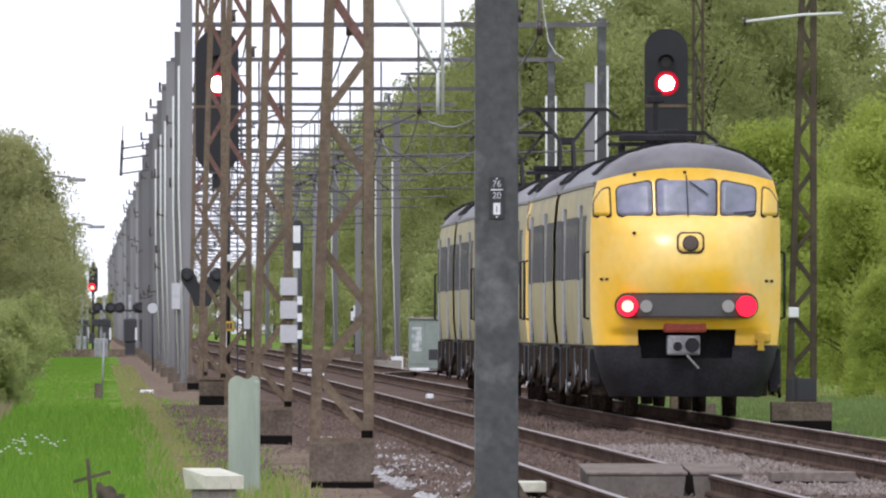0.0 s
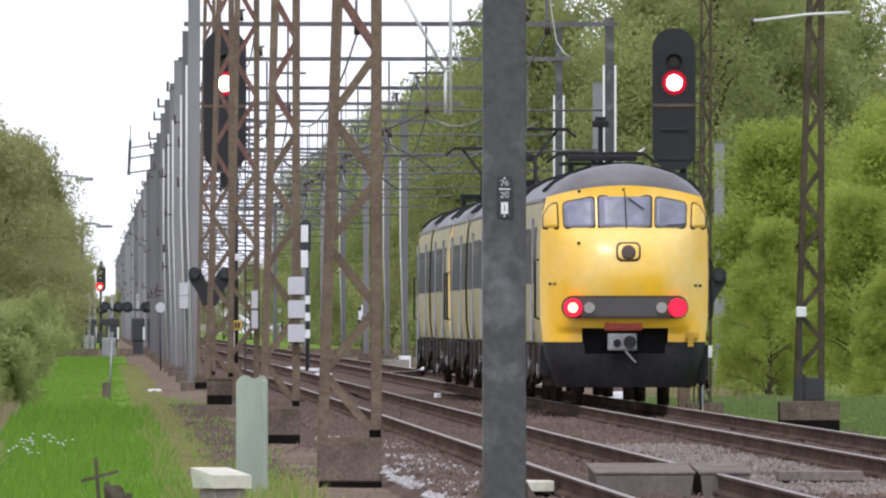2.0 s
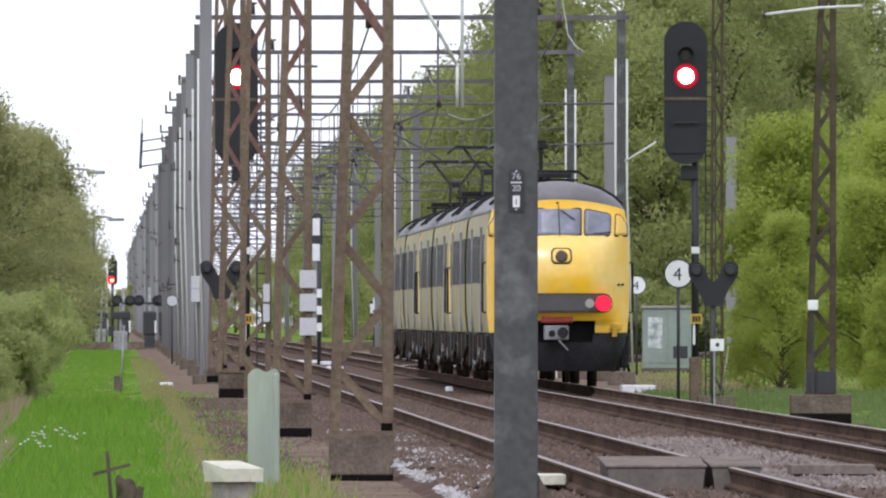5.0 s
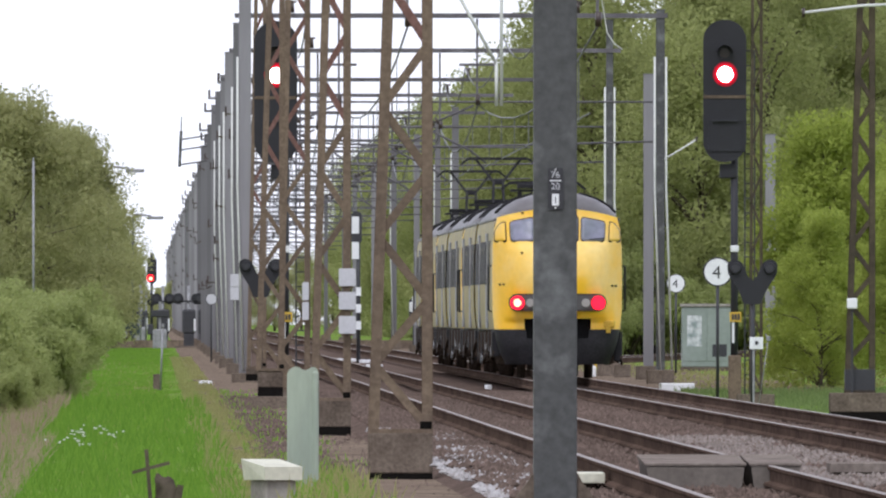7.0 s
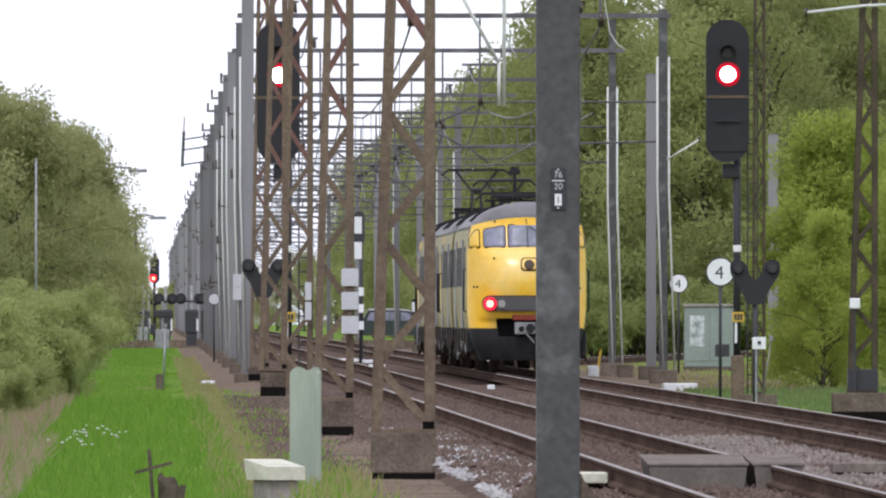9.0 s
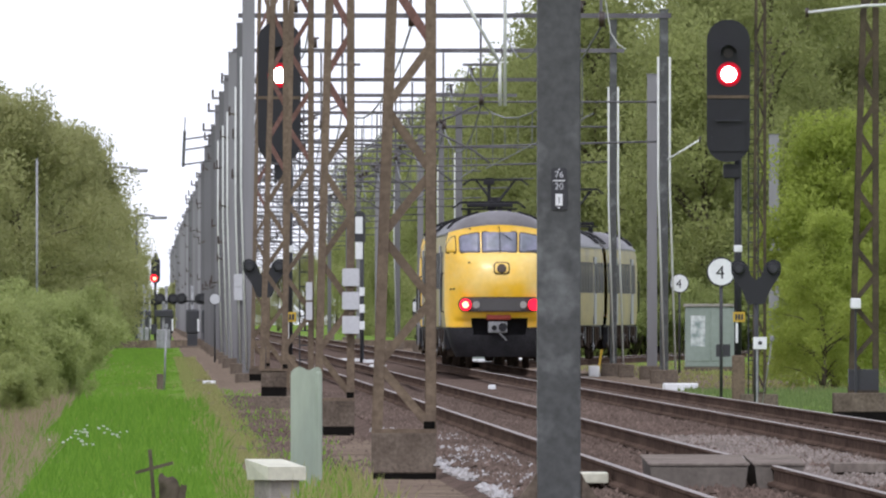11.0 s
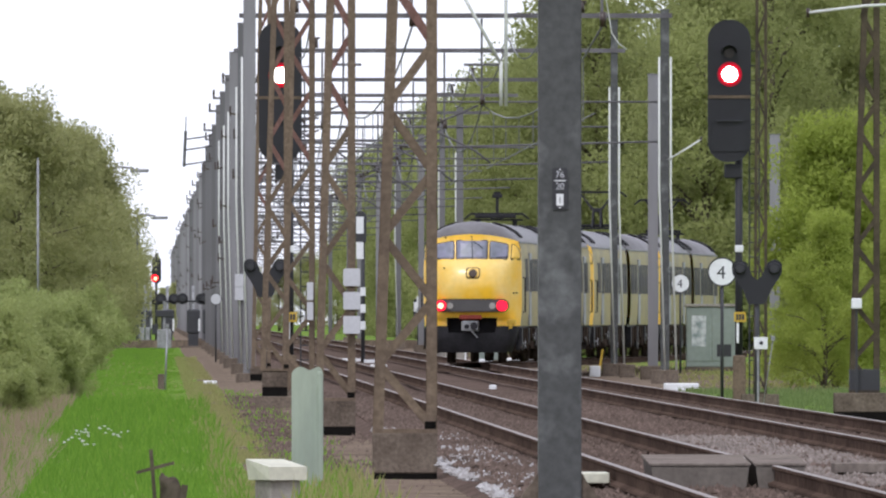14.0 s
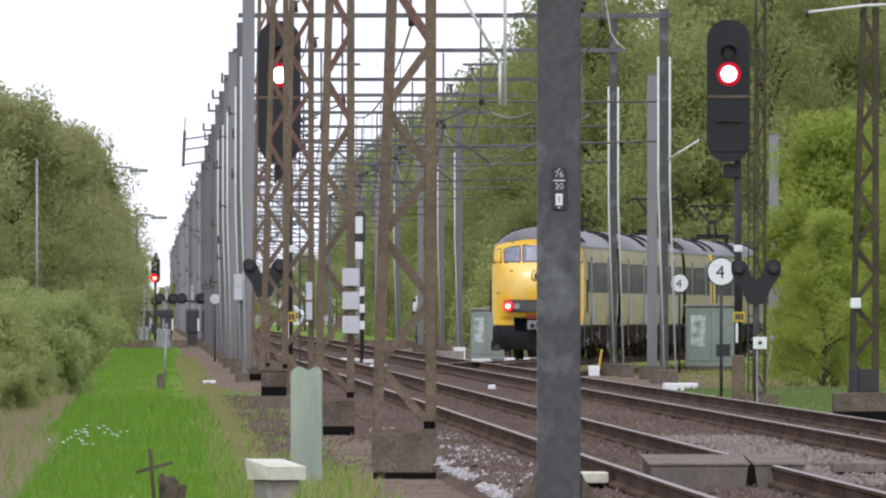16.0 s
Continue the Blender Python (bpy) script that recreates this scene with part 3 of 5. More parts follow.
    part("lamp_bar", bar_on_nose(2.1, 0.32, 1.7, 0.02), PANEL, face, "dark lamp bar across the nose")
    for s in (-1, 1):
        part("tail_lamp", lamp_on_bar(0.155, s * 0.9, 1.69, 0.05), TAIL, face, "lit red tail lamp")
        part("lamp_lens", lamp_on_bar(0.095, s * 0.62, 1.69, 0.04), LENS, face)
    part("tail_lamp_bulb", lamp_on_bar(0.085, -0.9, 1.69, 0.12), TAIL_CORE, face)
    # wiper, brackets
    for a, b in (((0.0, 3.68), (0.02, 3.05)), ((0.05, 3.58), (0.33, 3.38)), ((0.72, 3.1), (1.06, 3.13))):
        part("wiper", bar(bmesh.new(), (a[0], -HALF - nose(*a) - 0.06, a[1]), (b[0], -HALF - nose(*b) - 0.06, b[1]), 0.018), BLACK, face)
    for x, z in ((-1.28, 2.1), (-1.2, 2.1), (1.3, 2.07), (1.22, 2.07), (-0.8, 2.8), (-0.02, 3.72), (-0.78, 3.69)):
        d = -HALF - nose(x, z)
        part("bracket", boxed(x - 0.025, x + 0.025, d - 0.05, d + 0.1, z - 0.02, z + 0.02, bevel=0.006), BLACK, face)
    # recess, coupler, apron
    d = -HALF
    part("coupler_recess", boxed(-0.74, 0.78, d - 0.3, d + 0.2, 0.9, 1.35), BLACK, car)
    part("coupler_hood", boxed(-0.36, 0.3, d - 1.05, d - 0.3, 1.29, 1.46, bevel=0.05), RED_PAINT, car, "faded red coupler hood")
    c = part("coupler_head", boxed(-0.3, 0.2, d - 1.0, d - 0.3, 0.95, 1.25, bevel=0.03), STEEL, car, "grey steel automatic coupler")
    part("coupling_cone", disc(bmesh.new(), 0.11, d - 1.06, d - 0.98, 0.08, 1.1), BLACK, c)
    part("coupling_hole", disc(bmesh.new(), 0.07, d - 1.03, d - 0.98, -0.14, 1.08), BLACK, c)
    bm = bmesh.new()
    bar(bm, (0.0, d - 1.0, 0.95), (0.18, d - 1.0, 0.75), 0.03)
    part("air_hose", bm, STEEL, c)
    bm = bmesh.new()
    levels = [(1.4, 0.0, 1.1), (1.37, 0.05, 0.9), (1.28, 0.02, 0.6), (1.15, -0.1, 0.32)]
    rows = []
    for w, fwd, z in levels:
        rows.append([bm.verts.new((w * math.sin(math.pi / 2 * (2 * i / 24 - 1)), d - fwd - 0.75 * (1 - abs(2 * i / 24 - 1) ** 3), z)) for i in range(25)])
    for p, q in zip(rows, rows[1:]):
        for i in range(24):
            if p is rows[0] and abs(p[i].co.x + p[i + 1].co.x) < 1.5:
                continue
            bm.faces.new((p[i], p[i + 1], q[i + 1], q[i])).smooth = True
    part("apron", bm, BLACK, car, "black curved snow apron")
    part("buffer_step", box(boxed(0.98, 1.28, d - 0.62, d - 0.3, 1.13, 1.3, bevel=0.04), 1.08, 1.18, d - 0.66, d - 0.4, 1.02, 1.2), SIGN_YELLOW, car)
    if panto:
        for y, up in panto:
            pantograph(car, y, up)
    if cab != "tail":
        for o in car.children_recursive:
            if o.name.startswith("tail_lamp"):
                o.data = o.data.copy()
                o.data.materials[0] = RUBBER
    return car


CARS = [train_car("tail", [(6.2, False)], "yellow electric railcar with lit red tail lamps and grey roof")]
PLAIN = train_car("inner", [], "coupled yellow electric railcar with a plain grey roof")
POWER = train_car("inner", [(3.0, True)], "coupled yellow electric railcar with a raised pantograph")
CARS += [PLAIN, copy_thing(PLAIN, Matrix.Identity(4)), POWER, copy_thing(PLAIN, Matrix.Identity(4)), copy_thing(POWER, Matrix.Identity(4))]
START, SPEED, CAR_PITCH = 342.0, 22.9, 26.05


def motions():
    """The train leaves at a steady pace along the far track and turns onto the branch."""
    for k, car in enumerate(CARS):
        rows = []
        for i in range(33):
            t = 0.5 * i
            mid = START + 0.9 + HALF + k * CAR_PITCH + SPEED * t
            a, b = mid - 8.6, mid + 8.6
            xa, xb = line_x(a), line_x(b)
            turn = -math.degrees(math.atan2(xb - xa, b - a)) + (180 if k % 2 else 0)
            rows.append((t, pose((xa + xb) / 2, mid, 0, 0, 0, turn)))
        walk(car, rows)
    walk(CAR, [(0.5 * i, pose(0.12 + 8.6 * (0.5 * i - 7.4), 1300, 0.55)) for i in range(33)])


# ---- masts ----
def lattice_mast(y, left, right, lean, pitch, height, base_z, label, material=RUST, foundation=(0.72, 0.45), sill=0.0):
    """Four angle-iron legs with zigzag lacing on a concrete foundation; the outer leg stands plumb, the inner one leans in by lean per metre."""
    mid, w = (left + right) / 2, (right - left) / 2
    m = thing("lattice_mast", pose(mid, y, 0), label, "mast", "lattice masts")

    def side(sx, z):
        return w if sx > 0 else -w + lean * (z - base_z)

    def deep(z):
        return w * 0.8 * (1 - 0.3 * (z - base_z) / (height - base_z))
    angle = min(0.108, w * 0.36)
    for sx in (-1, 1):
        for sy in (-1, 1):
            bm = bmesh.new()
            bar(bm, (side(sx, base_z) - sx * angle / 2, sy * deep(base_z), base_z), (side(sx, height) - sx * angle / 2, sy * deep(height), height), angle, 0.02)
            bar(bm, (side(sx, base_z), sy * (deep(base_z) - 0.05), base_z), (side(sx, height), sy * (deep(height) - 0.05), height), 0.02, 0.1)
            part("leg", bm, material, m)
    n = int((height - base_z) / pitch)
    for sy in (-1, 1):
        for i in range(n):
            za, zb = base_z + i * pitch + 0.02, base_z + (i + 1) * pitch + 0.02
            s = 1 if i % 2 == 0 else -1
            bm = bmesh.new()
            bar(bm, (side(s, za) * 0.9, sy * (deep(za) - 0.015), za), (side(-s, zb) * 0.9, sy * (deep(zb) - 0.015), zb), angle * 0.85, 0.012)
            part("lacing_bar", bm, RUST_RED if za > 3.9 and mid < 5 else material, m)
    for sx in (-1, 1):
        bm = bmesh.new()
        for i in range(n):
            za, zb = base_z + i * pitch, base_z + (i + 1) * pitch
            s = 1 if i % 2 == 0 else -1
            bar(bm, (side(sx, za), s * deep(za) * 0.9, za), (side(sx, zb), -s * deep(zb) * 0.9, zb), 0.012, 0.07)
        part("side_lacing", bm, material, m)
    part("gusset_plate", boxed(w * 0.62, w * 0.99, -w * 0.86, -w * 0.8, base_z, base_z + 0.1), DARK_JOINT, m)
    if sill:
        part("foot_plate", boxed(-w * 1.02, w * 1.02, -w * 0.9, w * 0.9, base_z, base_z + sill, bevel=0.01), SIGN_DARK, m)
    fw = foundation[0] / 2
    part("base_plate", boxed(-w * 1.04, w * 1.04, -w, w, base_z - 0.03, base_z + 0.015), material, m)
    part("foundation", boxed(-fw, fw, -fw, fw, base_z - foundation[1], base_z - 0.03, bevel=0.015), CONCRETE, m, "weathered concrete foundation block")
    part("foundation_foot", boxed(-fw * 0.99, fw * 0.99, -fw * 0.99, fw * 0.99, base_z - foundation[1] - 0.18, base_z - foundation[1]), DARK_JOINT, m)
    part("foundation_slab", boxed(-fw - 0.14, fw + 0.3, -fw - 0.2, fw + 0.2, base_z - foundation[1] - 0.45, base_z - foundation[1] - 0.18, bevel=0.02), CONCRETE, m)
    return m


ROW = 2.56
PORTALS = [712, 800, 857, 931, 1001, 1080, 1150, 1242, 1357, 1465, 1572, 1660, 1743, 1830, 1926, 2010, 2091, 2190, 2286, 2400, 2540, 2680, 2812, 2980, 3150, 3320]


def row_x(y):
    """The row of portal masts, which bears off slightly in the far distance."""
    return ROW - 0.0006 * max(0.0, y - 1550)


lattice_mast(253, 2.37, 3.07, 0.034, 0.718, 11.3, 0.13, "rust-brown lattice mast on a concrete block", foundation=(0.72, 0.48))
lattice_mast(348, 2.37, 2.97, 0.028, 0.704, 11.3, 0.13, "rust-brown lattice mast with three enamel plates", foundation=(0.62, 0.43))
lattice_mast(455, 2.42, 3.07, 0.021, 0.75, 11.3, -0.05, "slender rust-brown lattice mast", foundation=(0.66, 0.28))
lattice_mast(445, 1.95, 2.5, 0.03, 0.641, 11.3, 0.35, "slender rust-brown lattice mast", foundation=(0.5, 0.35))
lattice_mast(619, 2.46, 2.98, 0.02, 0.7, 11.3, 0.0, "slender rust-brown lattice mast beside a steel column", foundation=(0.6, 0.2))
lattice_mast(392, 11.93, 12.44, 0.033, 0.5, 11.3, 0.1, "narrow dark lattice mast on a broad concrete block", material=DARK_RUST, foundation=(1.05, 0.36), sill=0.38)
lattice_mast(457, 11.97, 12.23, 0.006, 0.55, 11.3, -0.15, "narrow dark lattice mast behind the signal", material=DARK_RUST, foundation=(0.75, 0.35))


def steel_mast(x, y, height, width, label, group, material=PALE_GALV, base=-0.1, pipes=0, arm=0.0):
    """A rolled H column on a concrete block, with its cap, and pale cable pipes down it."""
    m = thing("steel_mast", pose(x, y, 0), label, "mast", group)
    w = width / 2
    bm = bmesh.new()
    prof = [(-w, -w), (w, -w), (w, -w + 0.03), (0.02, -w + 0.03), (0.02, w - 0.03), (w, w - 0.03), (w, w), (-w, w), (-w, w - 0.03), (-0.02, w - 0.03), (-0.02, -w + 0.03), (-w, -w + 0.03)]
    lo, hi = [[bm.verts.new((p, q, z)) for p, q in prof] for z in (base, height)]
    for i in range(12):
        bm.faces.new((lo[i], lo[(i + 1) % 12], hi[(i + 1) % 12], hi[i]))
    part("column", bm, material, m)
    part("cap", boxed(-w - 0.02, w + 0.02, -w - 0.02, w + 0.02, height, height + 0.03), material, m)
    part("foundation", boxed(-0.38, 0.38, -0.38, 0.38, -0.65, base, bevel=0.03), CONCRETE, m)
    if arm:
        part("top_arm", bar(bmesh.new(), (-w - arm, 0, height - 0.25), (w, 0, height - 0.25), 0.1), material, m)
        part("arm_insulator", bar(bmesh.new(), (-w - arm + 0.05, 0, height - 0.2), (-w - arm + 0.05, 0, height + 0.1), 0.09), INSULATOR, m)
    for k in range(pipes):
        bm = bmesh.new()
        px = -w - 0.04 + k * (width + 0.08)
        tube(bm, [(px + 0.16, -w - 0.05, -0.1), (px, -w - 0.05, 5.0), (px, -w - 0.05, min(height - 0.2, 8.6))], 0.03, 8)
        part("cable_pipe", bm, PALE_WIRE, m)
    return m


def near_mast():
    m = thing("steel_mast", pose(2.71, 154, 0), "dark grey galvanised steel mast with a black kilometre plate", "mast", "steel masts")
    w = 0.147
    part("column", boxed(-w, w, -w, w, -0.4, 9.0, bevel=0.012), GALV, m)
    bm = bmesh.new()
    rings = []
    for half, back, z in ((0.3, 0.34, -0.6), (0.29, 0.34, 0.1), (0.25, 0.3, 0.2), (0.18, 0.24, 0.29), (0.155, 0.2, 0.34)):
        rings.append([bm.verts.new((p * half, q, z)) for p, q in ((-1, -0.1), (1, -0.1), (1, back), (-1, back))])
    for p, q in zip(rings, rings[1:]):
        for i in range(4):
            bm.faces.new((p[i], p[(i + 1) % 4], q[(i + 1) % 4], q[i]))
    bm.faces.new(rings[-1])
    part("foundation", bm, CONCRETE, m)
    pl = part("kilometre_plate", slab(bmesh.new(), outline("", 0.105, 0.285, 0.015), -w - 0.012, -w, 0.0, 2.28), SIGN_DARK, m, "black plate with white figures")
    for text, z, size in (("76", 2.355, 0.062), ("20", 2.275, 0.062)):
        writing(text, size, pose(0.0, -w - 0.016, z, 90, 0, 0), GREY_ENAMEL, pl)
    part("plate_line", boxed(-0.04, 0.04, -w - 0.018, -w - 0.012, 2.33, 2.338), WHITE, pl)
    part("figure_field", boxed(-0.024, 0.024, -w - 0.016, -w - 0.012, 2.165, 2.245), WHITE, pl)
    writing("1", 0.062, pose(0.0, -w - 0.02, 2.183, 90, 0, 0), SIGN_DARK, pl)
    bm = bmesh.new()
    for z in (2.15, 2.41):
        disc(bm, 0.006, -w - 0.018, -w - 0.01, 0.0, z, 10)
    part("screw", bm, WHITE, pl)


def writing(text, size, m, material, parent):
    cu = bpy.data.curves.new("writing", "FONT")
    cu.body, cu.size, cu.align_x, cu.extrude = text, size, "CENTER", 0.001
    o = new("writing", cu)
    dg = bpy.context.evaluated_depsgraph_get()
    me = bpy.data.meshes.new_from_object(o.evaluated_get(dg))
    bpy.data.objects.remove(o)
    me.materials.clear()
    me.materials.append(material)
    o = new("figure", me)
    o.parent, o.matrix_basis = parent, m
    return o


near_mast()
steel_mast(2.44, 629, 12.2, 0.34, "tall grey steel mast beside an old lattice mast", "row of portal masts", pipes=1, base=-0.2)
for i, y in enumerate(PORTALS):
    row_mast = steel_mast(row_x(y), y, 10.6 + 0.12 * math.sin(i * 2.1), 0.34, "tall grey steel mast of an overhead-line portal", "row of portal masts", pipes=1 if i < 4 else 0, arm=(0.0, 0.0, 0.12, 0.3, 0.32, 0.4, 0.2)[i % 7])
    row_rnd = random.Random(40 + i)
    for _ in range(4):
        z, out = row_rnd.uniform(2.5, 9.6), row_rnd.choice((-1, 1))
        reach = row_rnd.uniform(0.1, 0.34)
        bm = bar(bmesh.new(), (out * 0.15, -0.2, z), (out * (0.17 + reach), -0.2, z + row_rnd.uniform(-0.15, 0.15)), 0.05)
        part("bracket", bm, DARK_RUST, row_mast)
        part("bracket_insulator", bar(bmesh.new(), (out * (0.15 + reach), -0.2, z - 0.05), (out * (0.15 + reach), -0.2, z + 0.26), 0.06), INSULATOR, row_mast)
    part("stay", bar(bmesh.new(), (0.17, 0, row_rnd.uniform(7.0, 8.2)), (1.3, 0, 9.7), 0.07), PALE_GALV, row_mast)
for x, y, h, w, p in ((14.0, 629, 9.9, 0.24, 2), (14.67, 675, 8.6, 0.3, 0), (14.25, 712, 10.7, 0.22, 2), (21.7, 800, 7.8, 0.36, 0), (13.2, 1001, 10.6, 0.3, 1), (13.4, 1080, 10.6, 0.26, 1), (13.2, 1150, 10.6, 0.3, 0), (13.0, 1242, 10.6, 0.3, 1), (13, 1357, 10.6, 0.3, 0), (12.8, 1465, 10.6, 0.3, 0), (13, 1572, 10.6, 0.3, 0), (13, 1743, 10.6, 0.3, 0)):
    steel_mast(x, y, h, w, "grey steel overhead-line mast with pale cable pipes" if p else "grey steel overhead-line mast", "overhead-line masts", pipes=p, material=GALV if p == 2 else PALE_GALV)


def portal(y, x0, x1, z, label, spans=((7.35, 0.0), (6.1, 0.15)), arms=True):
    m = thing("portal_beam", pose(0, y, 0), label, "overhead-line portal", "portal beams")
    bm = bmesh.new()
    for s in (-1, 1):
        bar(bm, (x0, s * 0.12, z), (x1, s * 0.12, z), 0.13, 0.06, up=(0, 1, 0))
    part("beam", bm, BEAM_STEEL, m)
    bm = bmesh.new()
    x = x0 + 0.4
    while x < x1 - 0.4:
        bar(bm, (x, -0.12, z), (x + 0.4, 0.12, z), 0.04)
        x += 0.8
    part("lacing", bm, BEAM_STEEL, m)
    for x in (TRACK_NEAR, TRACK_FAR):
        if x < x1:
            h = part("wire_hanger", box(boxed(x - 0.03, x + 0.03, -0.04, 0.04, z - 2.2, z - 0.08), x - 0.5, x + 0.5, -0.03, 0.03, z - 1.4, z - 1.33), BEAM_STEEL, m)
            bm = bmesh.new()
            tube(bm, [(x + 0.02, 0, z - 2.5), (x + 0.02, 0, z - 2.2)], 0.07, 8)
            part("insulator", bm, INSULATOR, h)
            if not arms:
                continue
            bm = bmesh.new()
            tube(bm, [(x - 1.5, 0, z - 3.1), (x - 0.2, 0, z - 3.75), (x + 0.25, 0, z - 4.1)], 0.03, 6)
            tube(bm, [(x - 1.5, 0, z - 3.1), (x - 0.1, 0, z - 2.5)], 0.03, 6)
            part("registration_arm", bm, BEAM_STEEL, m)
            bm = bmesh.new()
            for k in (0.0, 0.13, 0.26):
                tube(bm, [(x - 1.4 + k, 0, z - 3.06 + k * 0.43), (x - 1.34 + k, 0, z - 3.03 + k * 0.43)], 0.1, 8)
            part("arm_insulator", bm, INSULATOR, h)
    for h, sag in spans:
        bm = bmesh.new()
        tube(bm, [(x0 + 0.5, 0, h + sag), ((x0 + x1) / 2, 0, h), (x1 - 0.3, 0, h + sag)], 0.028, 6)
        part("cross_span_wire", bm, BEAM_STEEL, m)
    for x in (x0 + 1.6, x0 + 2.6, x1 - 2.5):
        bm = bmesh.new()
        tube(bm, [(x, 0, z + 0.08), (x, 0, z + 0.4)], [0.07, 0.05], 8)
        box(bm, x - 0.12, x + 0.12, -0.05, 0.05, z + 0.36, z + 0.42)
        part("post_insulator", bm, INSULATOR, m)
    return m


portal(457, 2.5, 12.4, 9.75, "rusty steel portal beam between lattice masts", spans=(), arms=False)
portal(629, 2.15, 14.2, 9.75, "long grey steel portal beam over both tracks")
for y, reach in zip(PORTALS, [14.6] + [13.5] * 30):
    portal(y, row_x(y) - 0.3, reach, 9.75, "long grey steel portal beam over both tracks")


# ---- signals and signs ----
def light_signal(x, y, label, base_z=-0.35):
    """A tall colour-light signal: oblong black shield with hooded lamps on a post."""
    m = thing("railway_signal", pose(x, y, 0), label, "railway signal", "colour-light signals")
    part("shield", slab(bmesh.new(), outline("", 0.88, 2.9, 0.42, 8), -0.02, 0.03, 0, 5.98), SIGNAL_BLACK, m)
    part("lamp_case", box(boxed(-0.3, 0.3, 0.03, 0.3, 4.75, 7.2, bevel=0.05), -0.34, 0.34, -0.05, -0.02, 4.75, 5.42), SIGNAL_BLACK, m)
    part("shield_rail", boxed(-0.43, 0.43, -0.04, -0.02, 5.83, 5.89), RUST, m)
    for z in (6.75, 6.32):
        bm = bmesh.new()
        n = 16
        a = [bm.verts.new((0.16 * math.cos(t), -0.02, z + 0.16 * math.sin(t))) for t in [math.pi * i / n for i in range(n + 1)]]
        b = [bm.verts.new((0.16 * math.cos(t), -0.3, z + 0.16 * math.sin(t))) for t in [math.pi * i / n for i in range(n + 1)]]
        for i in range(n):
            bm.faces.new((a[i], a[i + 1], b[i + 1], b[i])).smooth = True
        hood = part("lamp_hood", bm, SIGNAL_BLACK, m)
        if z == 6.32:
            part("red_lens", disc(bmesh.new(), 0.185, -0.05, -0.03, 0.01, z), SIGNAL_RED, hood, "brightly lit red lens")
            # This ring stands for the red light's halo on the shield.
            part("lens_rim", disc(bmesh.new(), 0.25, -0.03, -0.02, 0.01, z), SIGNAL_HALO, hood, "dark red glow around the lens, made as a ring")
            part("lamp_core", disc(bmesh.new(), 0.16, -0.06, -0.05, 0.01, z), SIGNAL_CORE, hood, "white-hot lamp centre")
        else:
            part("unlit_lens", disc(bmesh.new(), 0.1, -0.03, -0.02, 0, z), INSULATOR, hood)
    part("lamp_ledge", boxed(-0.26, 0.26, -0.12, -0.05, 5.36, 5.39), SIGN_DARK, m)
    bm = bmesh.new()
    tube(bm, [(0.2, 0.2, base_z + 0.3), (0.2, 0.2, 4.8)], 0.075, 12)
    part("post", bm, SIGNAL_BLACK, m)
    part("post_foot", boxed(0.08, 0.34, 0.06, 0.34, base_z, 0.6, bevel=0.03), RUST, m)
    part("white_band", boxed(0.12, 0.29, 0.105, 0.29, 2.7, 2.84, bevel=0.02), WHITE, m)
    part("marker_strip", boxed(0.15, 0.2, 0.1, 0.125, 0.85, 1.45), WHITE, m)
    part("ladder_bracket", boxed(-0.1, 0.26, 0.1, 0.3, 4.2, 4.5, bevel=0.03), SIGNAL_BLACK, m)
    bm = bmesh.new()
    for s in (0.42, 0.62):
        bar(bm, (s, 0.45, base_z), (s, 0.45, 6.8), 0.03)
    z = 0.2
    while z < 6.8:
        bar(bm, (0.42, 0.45, z), (0.62, 0.45, z), 0.025)
        z += 0.3
    part("ladder", bm, SIGN_DARK, m)
    p = part("number_plate", boxed(0.1, 0.34, 0.07, 0.1, 1.28, 1.48), SIGN_YELLOW, m, "small yellow plate with dark bars")
    for k in (0.14, 0.2, 0.26):
        part("plate_bar", boxed(k, k + 0.045, 0.062, 0.07, 1.32, 1.44), SIGN_DARK, p)
    part("foundation", boxed(0.0, 0.62, -0.05, 0.6, -0.7, base_z + 0.02, bevel=0.03), CONCRETE, m)
    return m


def twin_lamp(x, y, z, label):
    """Two round lamp backs on a vee-shaped shield, on its own post."""
    m = thing("twin_lamp_signal", pose(x, y, 0), label, "warning lamp", "vee-shaped twin lamps")
    pts = rounded([(-0.17, -0.47), (0.17, -0.47), (0.27, -0.2), (0.49, 0.14), (0.5, 0.36), (0.36, 0.44), (0.2, 0.36), (0.1, 0.1), (0.0, 0.0), (-0.1, 0.1), (-0.2, 0.36), (-0.36, 0.44), (-0.5, 0.36), (-0.49, 0.14), (-0.27, -0.2)], 0.06)
    part("shield", slab(bmesh.new(), pts, -0.03, 0.03, 0, z), SIGNAL_BLACK, m)
    for s in (-1, 1):
        bm = bmesh.new()
        tube(bm, [(s * 0.34, -0.03, z + 0.25), (s * 0.34, -0.12, z + 0.25)], [0.125, 0.1], 20)
        part("lamp_back", bm, SIGNAL_BLACK, m)
        part("lamp_ring", disc(bmesh.new(), 0.07, -0.13, -0.12, s * 0.34, z + 0.25), SIGN_DARK, m)
    bm = bmesh.new()
    tube(bm, [(0.0, 0.06, -0.55), (0.0, 0.06, z)], 0.04, 10)
    part("post", bm, SIGN_DARK, m)
    return m


light_signal(11.55, 460, "tall black railway signal showing one red light")
light_signal(2.42, 462, "tall black railway signal showing red behind lattice masts")
twin_lamp(11.85, 450, 2.1, "black vee-shaped twin warning lamp seen from behind")
twin_lamp(2.4, 525, 2.3, "black vee-shaped twin warning lamp among the masts")


